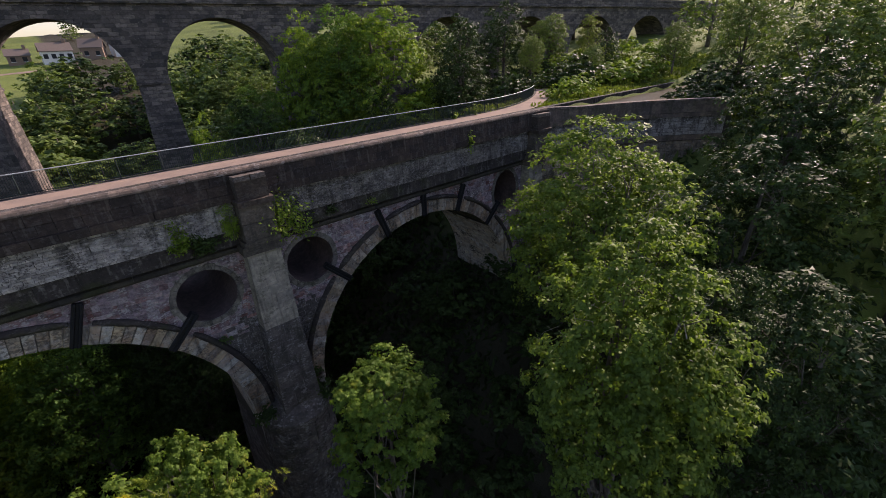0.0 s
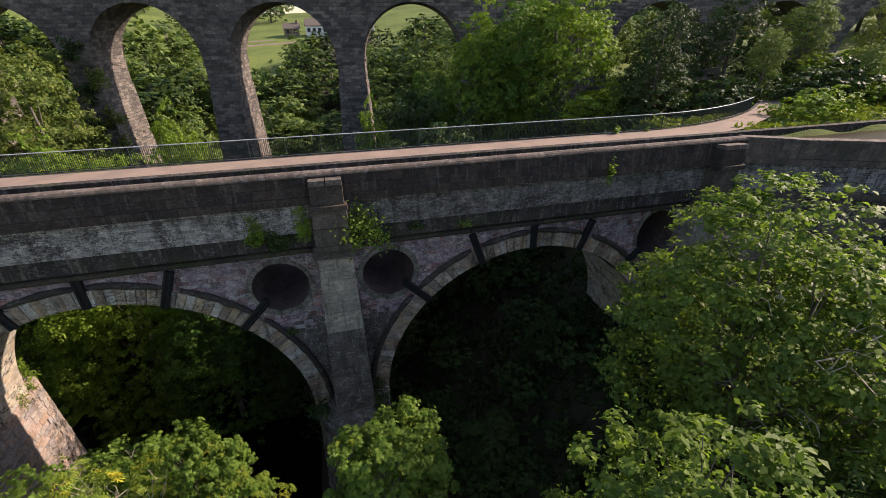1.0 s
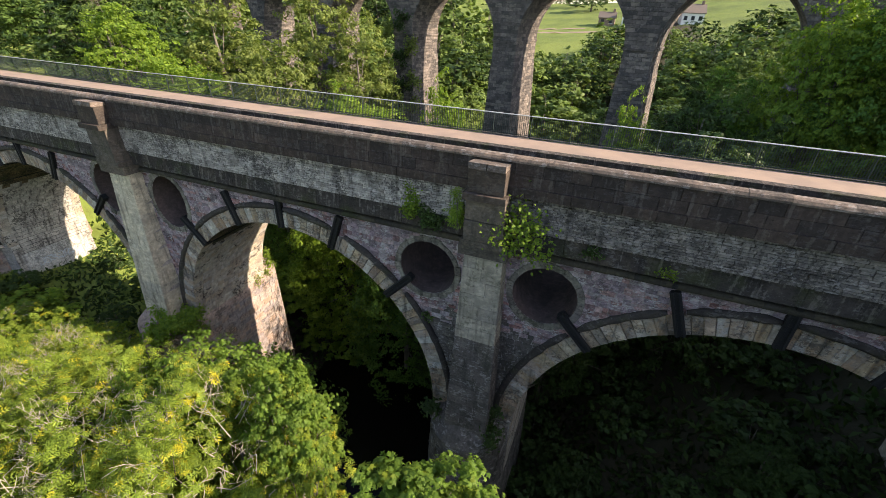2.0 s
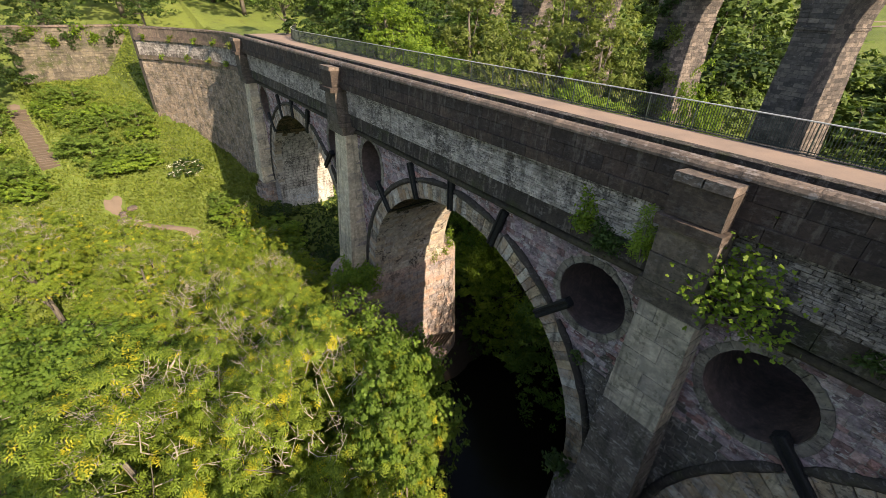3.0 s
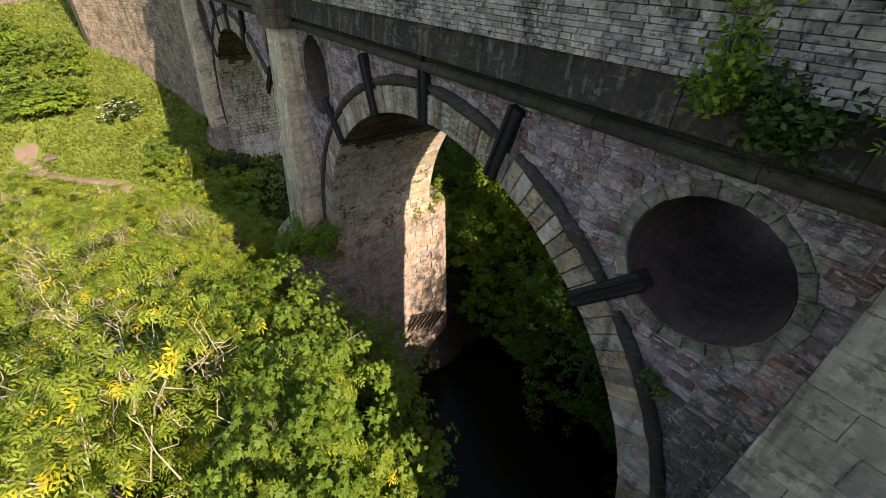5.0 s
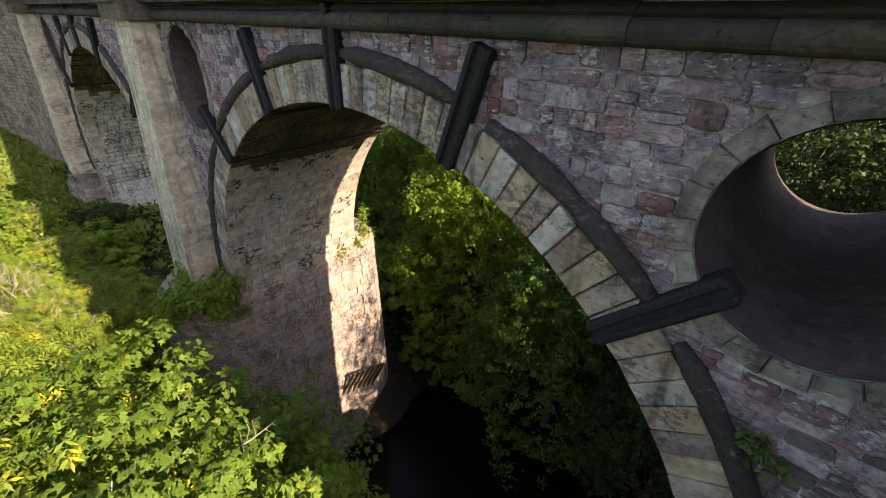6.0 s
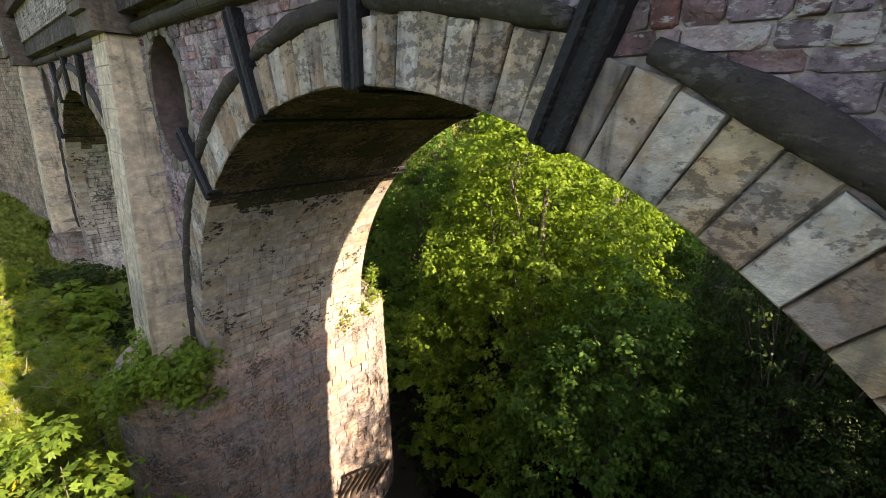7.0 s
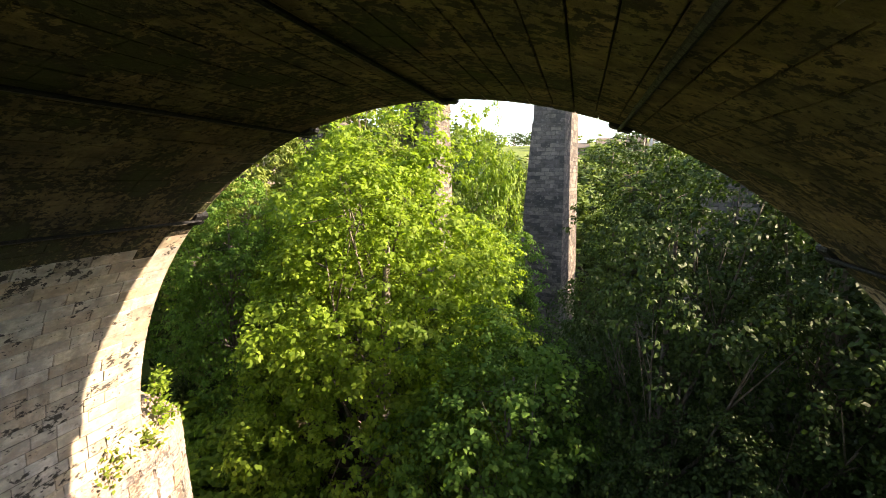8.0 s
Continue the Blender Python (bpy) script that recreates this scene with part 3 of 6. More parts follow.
def moulding():
    prof = [(0.02, 23.86)]
    prof += [(-0.13 - 0.16 * math.sin(a), 24.03 - 0.15 * math.cos(a)) for a in np.linspace(0, math.pi, 9)]
    prof += [(-0.2, 24.22), (0.05, 24.36)]
    n = len(prof)
    v = [(sx, y, z) for sx in (-0.5, 0.5) for y, z in prof]
    f = [(i, (i + 1) % n, n + (i + 1) % n, n + i) for i in range(n)] + [tuple(range(n))[::-1], tuple(range(n, 2 * n))]
    me = raw("string_course_stone", v, f, M_STRING)
    x = AX0
    while x < AX1:
        w = min(float(RNG.uniform(0.9, 1.5)), AX1 - x)
        child("string_course_stone", me, aqueduct, Matrix.Translation((x + w / 2, float(RNG.uniform(-0.015, 0.015)), float(RNG.uniform(-0.012, 0.01)))) @ Matrix.Diagonal((w - 0.006, 1, 1, 1)))
        x += w


moulding()


def run_of_blocks(name, mat, x0, x1, z0, z1, y, depth, width, shapes, near, label="", vary=0.25, lean=0.0):
    ms = Masonry(aqueduct, name, mat, shapes)
    x = x0
    while x < x1 - 0.1:
        w = min(width * (1 + RNG.uniform(-vary, vary)), x1 - x)
        if x1 - x - w < 0.3 * width:
            w = x1 - x
        m = placed((x + w / 2, y - RNG.uniform(0, 0.015), (z0 + z1) / 2), (1, 0, -0.0), (0, -1, lean), w - 0.003, depth, z1 - z0 - 0.003)
        ms.lay(m, near[0] < x < near[1])
        x += w
    ms.finish()


run_of_blocks("band_block", M_BAND, AX0, AX1, 24.36, 25.12, -0.4, 0.3, 1.25, FINE_BLOCKS, (-40, 24), lean=0.1)
run_of_blocks("plinth_block", M_PARAPET, AX0, AX1, 26.6, 26.98, -0.8, 0.55, 0.95, FINE_BLOCKS, (-46, 24), lean=0.0)
run_of_blocks("parapet_block", M_PARAPET, AX0, AX1, 26.98, 27.42, -0.71, 0.45, 0.72, FINE_BLOCKS, (-46, 24), lean=0.08)
run_of_blocks("upper_parapet_block", M_PARAPET, AX0, AX1, 27.42, 27.88, -0.68, 0.45, 0.85, FINE_BLOCKS, (-46, 24), lean=0.08)


def coping():
    """Rounded coping stones on the near parapet."""
    prof = [(-0.74, 27.86), (-0.74, 27.93), (-0.69, 28.02), (-0.58, 28.07), (-0.4, 28.07), (-0.28, 28.03), (-0.22, 27.94), (-0.22, 27.86)]
    n = len(prof)
    v = [(sx, y, z) for sx in (-0.5, 0.5) for y, z in prof]
    f = [(i, (i + 1) % n, n + (i + 1) % n, n + i) for i in range(n)] + [tuple(range(n))[::-1], tuple(range(n, 2 * n))]
    me = raw("coping_stone", v, f, M_COPING)
    x = AX0
    while x < AX1:
        w = RNG.uniform(1.1, 1.6)
        w = min(w, AX1 - x)
        child("coping_stone", me, aqueduct, Matrix.Translation((x + w / 2, RNG.uniform(-0.006, 0.006), RNG.uniform(-0.006, 0.004))) @ Matrix.Diagonal((w - 0.006, 1, 1, 1)))
        x += w


coping()


def coursed_wall():
    ms = Masonry(aqueduct, "coursed_stone", M_COURSED, ROUGH_BLOCKS)
    dirty = Masonry(aqueduct, "dirty_coursed_stone", M_COURSED_DARK, ROUGH_BLOCKS)
    z = 25.12
    while z < 26.58:
        h = min(RNG.uniform(0.09, 0.14), 26.6 - z)
        x = AX0
        while x < AX1 - 0.05:
            w = min(RNG.uniform(0.2, 0.55), AX1 - x)
            (ms if x < 0.5 else dirty).lay(placed((x + w / 2, -0.47 - RNG.uniform(0, 0.03), z + h / 2), (1, 0, 0), (0, -1, 0.0), w - 0.006, 0.16, h - 0.005), -14 < x < 12)
            x += w
        z += h
    ms.finish()
    dirty.finish()


coursed_wall()


def spans(x0, x1, cuts):
    """What is left of x0..x1 when the cuts are taken out."""
    out, x = [], x0
    for a, b in sorted(cuts):
        if a > x:
            out.append((x, min(a, x1)))
        x = max(x, b)
    if x < x1:
        out.append((x, x1))
    return [(a, b) for a, b in out if b - a > 0.12]


def spandrels():
    ms = Masonry(aqueduct, "spandrel_stone", M_RUBBLE, RUBBLE_BLOCKS)
    pier_dark = Masonry(aqueduct, "damp_spandrel_stone", M_PIERDARK, RUBBLE_BLOCKS)
    z = 13.4
    while z < 23.86:
        h = min(RNG.uniform(0.15, 0.31), 23.9 - z)
        zm = z + h / 2
        cuts = []
        for cx in ARCHES:
            q = (R + 0.86) ** 2 - (zm - CZ) ** 2
            if q > 0:
                cuts.append((cx - math.sqrt(q), cx + math.sqrt(q)))
        for x in ROUNDELS:
            rx, rz, zc = roundel_form(x)
            q = (rx + 0.28) ** 2 * (1 - ((zm - zc) / (rz + 0.34)) ** 2)
            if q > 0:
                cuts.append((x - math.sqrt(q), x + math.sqrt(q)))
        for a, b in spans(-44.0, 22.0, cuts):
            x = a
            while x < b - 0.02:
                w = min(RNG.uniform(0.18, 0.66) * (0.7 + h), b - x)
                if b - x - w < 0.2:
                    w = b - x
                near = -20.6 < x < 0
                cut = RNG.uniform(0.4, 0.6) if RNG.random() < 0.45 and h > 0.27 else 1.0
                for z0, hh in ((z, h * cut), (z + h * cut, h * (1 - cut))):
                    if hh > 0.05:
                        tilt = (RNG.normal(0, 0.02), -1, RNG.normal(0, 0.025))
                        slope = RNG.normal(0, 0.015)
                        # low stones beside the middle pier: shade painted in with the staining
                        shady = abs(x) < 6 and z0 < 20.2 + RNG.normal(0, 0.5) - 0.35 * abs(x)
                        (pier_dark if shady else ms).lay(placed((x + w / 2, -0.012 - RNG.uniform(0, 0.045), z0 + hh / 2), (1, 0, slope), tilt, w - 0.008, 0.2, hh - 0.006), near)
                x += w
        z += h
    ms.finish()
    pier_dark.finish()


spandrels()


def wedge(r0, r1, half, y0, y1, bev=0.012, worn=0.0):
    """A stone of an arch ring, about the ring's centre, at its top; worn stones have uneven faces and edges."""
    out = []
    for y, e in ((y1, 0.0), (y0 + 0.03, 0.0), (y0, bev)):
        for s, r in ((-1, r0), (1, r0), (1, r1), (-1, r1)):
            a = s * (half - e / r)
            rr = r + (e if r == r0 else -e)
            j = RNG.normal(0, worn, 3) if worn and y != y1 else (0.0, 0.0, 0.0)
            out.append((rr * math.sin(a) + 0.35 * j[0], y + j[1], rr * math.cos(a) + (0.06 if r == r0 else 1.0) * j[2]))
    f = []
    for a in (0, 4):
        for j in range(4):
            k = (j + 1) % 4
            f.append((a + j, a + k, a + 4 + k, a + 4 + j))
    f += [(8, 9, 10, 11), (3, 2, 1, 0)]
    return out, f


def arch_rings():
    n = 72
    half = math.pi / n / 2
    shapes = [raw("arch_stone", *wedge(R - 0.03, R + 0.82 + float(RNG.uniform(-0.04, 0.04)), half - 0.0008, -0.11 - float(RNG.uniform(0, 0.025)), 0.62, float(RNG.uniform(0.012, 0.03)), 0.013), M_VOUSSOIR) for _ in range(14)]
    back = raw("arch_stone", *wedge(R - 0.02, R + 0.82, half - 0.0008, -0.1, 0.55), M_VOUSSOIR)

    def under(me, m):
        me = me.copy()
        me.materials.append(m)
        me.polygons[0].material_index = 1
        return me
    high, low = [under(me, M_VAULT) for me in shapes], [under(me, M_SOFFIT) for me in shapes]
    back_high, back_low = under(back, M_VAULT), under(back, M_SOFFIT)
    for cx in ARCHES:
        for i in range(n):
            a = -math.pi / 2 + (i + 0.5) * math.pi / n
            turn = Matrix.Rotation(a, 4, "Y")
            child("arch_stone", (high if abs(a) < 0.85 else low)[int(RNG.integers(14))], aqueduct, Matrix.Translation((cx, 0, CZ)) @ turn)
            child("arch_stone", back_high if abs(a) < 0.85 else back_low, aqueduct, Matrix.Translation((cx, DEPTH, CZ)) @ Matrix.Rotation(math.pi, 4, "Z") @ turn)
        # the hood mould is a dark roll lying on the ring
        stops = (0.5, 43.0, 46.5, 67.0, 71.5, 88.6, 91.2, 108.2, 112.0, 133.0, 136.0, 179.5)
        for a0, a1 in zip(stops[::2], stops[1::2]):
            m = max(6, int((a1 - a0) / 2.2))
            arc = [radians(t) for t in np.linspace(a0, a1, m)]
            rad = [0.165 * (0.55 if j in (0, m - 1) else 1.0) * (1 + 0.1 * math.sin(j * 2.3 + cx) + float(RNG.uniform(-0.1, 0.1))) for j in range(m)]
            for y in (-0.08, DEPTH + 0.08):
                path = [(cx + (R + 0.98) * math.cos(t), y, CZ + (R + 0.98) * math.sin(t)) for t in arc]
                child("hood_mould", raw("hood_mould", *tube(path, rad, 9), M_HOOD, True), aqueduct, None, "blackened rounded hood mould")


arch_rings()


def roundel_rings():
    n = 22
    shapes = [raw("roundel_stone", *wedge(RND_R + 0.012, RND_R + 0.3 + d, math.pi / n - 0.001, -0.06, 0.4, 0.012, 0.014), M_ROUNDEL) for d in (0, 0.05, -0.06, 0.02, -0.02)]
    # thin dark brown sleeve added over the wall of each tunnel
    lining = [(RND_R * 0.99 * math.cos(a), RND_R * 0.99 * math.sin(a)) for a in np.linspace(0, 2 * math.pi, 40, endpoint=False)]
    v = [(x, y, z) for y in (-0.02, DEPTH + 0.02) for x, z in lining]
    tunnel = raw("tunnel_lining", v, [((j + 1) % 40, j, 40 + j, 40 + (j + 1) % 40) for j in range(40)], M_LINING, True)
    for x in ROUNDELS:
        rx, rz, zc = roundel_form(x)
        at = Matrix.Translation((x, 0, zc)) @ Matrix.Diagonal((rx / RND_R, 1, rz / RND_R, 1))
        child("tunnel_lining", tunnel, aqueduct, at, "dark brown lining of the round tunnel")
        for i in range(n):
            child("roundel_stone", shapes[int(RNG.integers(5))], aqueduct, at @ Matrix.Rotation(2 * math.pi * i / n, 4, "Y"))


roundel_rings()


def tie_bar_mesh(r0, r1):
    """A ribbed iron strap, radial, standing on the ring: two ribs with a groove between them, and rounded ends."""
    w, g = BARW / 2, 0.05
    prof = [(-w, 0.1), (-w, 0.04 - PROUD), (-w + 0.05, -PROUD), (-g - 0.03, -PROUD), (-g, 0.06 - PROUD), (g, 0.06 - PROUD), (g + 0.03, -PROUD), (w - 0.05, -PROUD), (w, 0.04 - PROUD), (w, 0.1)]
    rows = [(r0, 0.8), (r0 + 0.04, 1.0), (r1 - 0.05, 1.0), (r1, 0.75)]
    v = [(x * s, y if y > 0 else y * (0.85 + 0.15 * s), z) for z, s in rows for x, y in prof]
    n = len(prof)
    f = []
    for i in range(len(rows) - 1):
        for j in range(n):
            k = (j + 1) % n
            f.append((i * n + j, i * n + k, (i + 1) * n + k, (i + 1) * n + j))
    f += [tuple(range(n))[::-1], tuple((len(rows) - 1) * n + j for j in range(n))]
    return v, f


def tie_bars():
    kinds = [(0.0, 10.27), (20.0, 10.75), (44.0, 10.8)]
    meshes = {a: raw("tie_bar", *tie_bar_mesh(R - 0.08, r1), M_IRON) for a, r1 in kinds}
    behind = raw("tie_bar", *tie_bar_mesh(R - 0.08, R + 1.3), M_IRON)
    lug = raw("lug", *tube([(0, -0.05, 0), (0, -0.28, 0)], [0.13, 0.11], 8), M_IRON)
    rod = raw("tie_rod", *tube([(0, -0.1, 0), (0, DEPTH + 0.1, 0)], [0.032, 0.032], 6), M_IRON)
    for cx in ARCHES:
        for a, r1 in kinds:
            for s in ((1,) if a == 0 else (1, -1)):
                turn = Matrix.Rotation(radians(a * s), 4, "Y")
                at = Matrix.Translation((cx, 0, CZ)) @ turn
                bar = child("tie_bar", meshes[a], aqueduct, at, "black ribbed iron tie bar across the arch ring")
                child("tie_bar", behind, aqueduct, Matrix.Translation((cx, DEPTH, CZ)) @ Matrix.Rotation(math.pi, 4, "Z") @ Matrix.Rotation(radians(-a * s), 4, "Y"), "black ribbed iron tie bar across the arch ring")
                child("tie_rod", rod, aqueduct, at @ Matrix.Translation((0, 0, R - 0.09)), "iron rod along the soffit")
                if a < 30:
                    end = new("rod_end", lug)
                    end.parent = bar
                    end.matrix_basis = Matrix.Translation((0, 0, r1 + 0.28))
                    tagged(end, "round iron rod end")


tie_bars()


def barrels():
    """Blocks lining the arch barrels and the pier faces under them."""
    lower = Masonry(aqueduct, "barrel_stone", M_SOFFIT, BARREL_BLOCKS)
    drip = Masonry(aqueduct, "dripped_barrel_stone", M_DRIP, ROUGH_BLOCKS)
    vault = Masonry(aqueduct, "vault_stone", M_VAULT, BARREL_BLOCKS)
    for cx in (-11.0, -33.0, 11.0):
        n = 84
        for i in range(n):
            a = math.pi * (i + 0.5) / n
            hgt = math.pi * R / n
            y = 0.62
            while y < 5.48:
                w = min(RNG.uniform(0.4, 0.95), 5.5 - y)
                if 5.5 - y - w < 0.25:
                    w = 5.5 - y
                rr = R - 0.035 - RNG.uniform(0, 0.012)
                at = (cx + rr * math.cos(a), y + w / 2, CZ + rr * math.sin(a))
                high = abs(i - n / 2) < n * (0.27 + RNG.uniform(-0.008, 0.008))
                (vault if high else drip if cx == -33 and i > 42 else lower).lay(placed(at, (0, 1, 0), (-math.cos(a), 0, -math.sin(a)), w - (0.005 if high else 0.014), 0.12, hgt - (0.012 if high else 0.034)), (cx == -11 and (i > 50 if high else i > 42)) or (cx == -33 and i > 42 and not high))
                y += w
        # the upright courses below the springing
        for side in (-1, 1):
            z, down = 13.69, 12.9 if cx == -11 else 8.0
            while z > down:
                h = float(RNG.uniform(0.28, 0.36))
                y = 0.0
                while y < 6.02:
                    w = min(float(RNG.uniform(0.45, 0.95)), 6.05 - y)
                    (drip if cx == -33 and side < 0 else lower).lay(placed((cx + side * (R - 0.035), y + w / 2, z - h / 2), (0, 1, 0), (-side, 0, 0), w - 0.014, 0.12, h - 0.032), cx == -11)
                    y += w
                z -= h
    lower.finish()
    drip.finish()
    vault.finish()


barrels()
BASES = ((-22.0, 2.3), (0.0, 2.0), (-45.3, 1.5), (23.3, 1.5))


def stadium(half, y0, y1, n=14):
    """Outline of a pier base: straight sides and round ends."""
    pts = [(half * math.cos(a), y0 + half * math.sin(a)) for a in np.linspace(-math.pi, 0, n)]
    return pts + [(half * math.cos(a), y1 + half * math.sin(a)) for a in np.linspace(0, math.pi, n)]


def pier_bases():
    for px, CUT in BASES:
        rings = [(CUT + 0.55, -2.0), (CUT + 0.03, 12.9), (CUT + 0.12, 13.0), (CUT + 0.08, 13.25), (CUT - 0.25, 13.6), (CUT - 0.7, 14.0), (CUT - 1.2, 14.3)]
        v, n = [], 28
        for h, z in rings:
            v += [(px + x, y, z) for x, y in stadium(h, -0.12, DEPTH)]
        f = [(i * n + j, i * n + (j + 1) % n, (i + 1) * n + (j + 1) % n, (i + 1) * n + j) for i in range(len(rings) - 1) for j in range(n)]
        f.append(tuple((len(rings) - 1) * n + j for j in range(n)))
        child("pier_base", raw("pier_base", v, f, M_PIERDARK if px == 0 else M_BASE), aqueduct, None, "round-ended pier base")
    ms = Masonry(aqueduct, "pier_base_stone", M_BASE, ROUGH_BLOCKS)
    pier_dark = Masonry(aqueduct, "damp_base_stone", M_PIERDARK, ROUGH_BLOCKS)
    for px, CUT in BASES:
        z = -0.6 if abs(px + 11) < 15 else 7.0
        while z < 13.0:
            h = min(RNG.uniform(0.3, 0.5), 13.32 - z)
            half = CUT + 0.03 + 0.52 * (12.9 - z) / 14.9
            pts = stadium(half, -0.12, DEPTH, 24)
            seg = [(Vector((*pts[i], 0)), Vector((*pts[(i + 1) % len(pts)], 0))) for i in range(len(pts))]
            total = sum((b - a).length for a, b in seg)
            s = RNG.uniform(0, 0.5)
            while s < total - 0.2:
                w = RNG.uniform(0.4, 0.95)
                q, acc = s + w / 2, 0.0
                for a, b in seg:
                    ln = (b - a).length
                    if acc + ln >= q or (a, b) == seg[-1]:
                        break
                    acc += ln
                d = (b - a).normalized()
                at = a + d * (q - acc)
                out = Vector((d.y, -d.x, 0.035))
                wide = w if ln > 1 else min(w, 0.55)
                (pier_dark if px == 0 else ms).lay(placed((px + at.x + out.x * 0.06, at.y + out.y * 0.06, z + h / 2), d, out, wide + 0.01, 0.3, h - 0.006), (px == -22 and -2 < at.y < 8 and at.x > 0 and z > 6) or (px == 0 and at.y < 1 and z > 9))
                s += wide
            z += h
    ms.finish()
    pier_dark.finish()


pier_bases()


def pilasters():
    shaft = [raw("shaft_block", v, f, M_ASHLAR) for v, f in FINE_BLOCKS]
    pier_dark = [raw("shaft_block", v, f, M_PIERDARK) for v, f in FINE_BLOCKS]
    dull = [raw("shaft_block", v, f, M_PIERGREY) for v, f in FINE_BLOCKS]
    dark = [raw("pilaster_block", v, f, M_PILTOP) for v, f in FINE_BLOCKS]
    grey = [raw("pilaster_block", v, f, M_PILASTER) for v, f in FINE_BLOCKS]
    cap = [raw("cap_stone", v, f, M_COPING) for v, f in FINE_BLOCKS]
    for px in PIERS:
        c = px + 0.12
        z, i = 13.6, 0
        while z < 23.84:
            h = min(RNG.uniform(0.5, 0.68), 23.86 - z)
            k = (z + h / 2 - 13.6) / 10.3
            wide, proud = 2.25 * (1 - k) + 1.66 * k, 1.42 * (1 - k) + 0.8 * k
            split = (0.5, 0.34, 0.64)[i % 3]
            edges = [-0.5, split - 0.5, 0.5]
            for a, b in zip(edges, edges[1:]):
                child("shaft_block", (shaft if px < 0 else pier_dark if z < 19.2 else dull)[int(RNG.integers(4))], aqueduct, placed((c + wide * (a + b) / 2, -proud - RNG.uniform(0, 0.012), z + h / 2), (1, 0, 0), (0, -1, 0.07), wide * (b - a) - 0.003, proud + 0.1, h - 0.003))
            z, i = z + h, i + 1
        v = [(c + sx * wd / 2, y, z) for z, wd, pr in ((13.6, 2.22, 1.4), (23.86, 1.63, 0.78)) for sx, y in ((-1, 0.05), (-1, -pr), (1, -pr), (1, 0.05))]
        child("shaft_core", raw("shaft_core", v, [(j, (j + 1) % 4, 4 + (j + 1) % 4, 4 + j) for j in range(4)], M_MORTAR), aqueduct)
        for name, me, z0, z1, wide, proud in (
            ("pilaster_band", grey, 23.86, 24.36, 2.05, 1.1), ("pilaster_band", grey, 24.36, 24.62, 1.85, 1.22), ("pilaster_block", grey, 24.62, 25.5, 1.62, 1.22), ("pilaster_block", grey, 25.5, 26.42, 1.58, 1.22),
            ("pilaster_band", dark, 26.42, 26.7, 1.68, 1.5), ("pilaster_block", dark, 26.7, 27.62, 1.44, 1.34)):
            child(name, me[int(RNG.integers(4))], aqueduct, placed((c, -proud, (z0 + z1) / 2), (1, 0, 0), (0, -1, 0), wide, proud + 0.05, z1 - z0 - 0.01))
        for a, b in ((-0.7, -0.02), (0.02, 0.7)):
            child("cap_stone", cap[int(RNG.integers(4))], aqueduct, placed((c + (a + b) / 2, -1.42, 27.74), (1, 0, 0), (0, -1, 0.12), b - a, 0.88, 0.24))


pilasters()


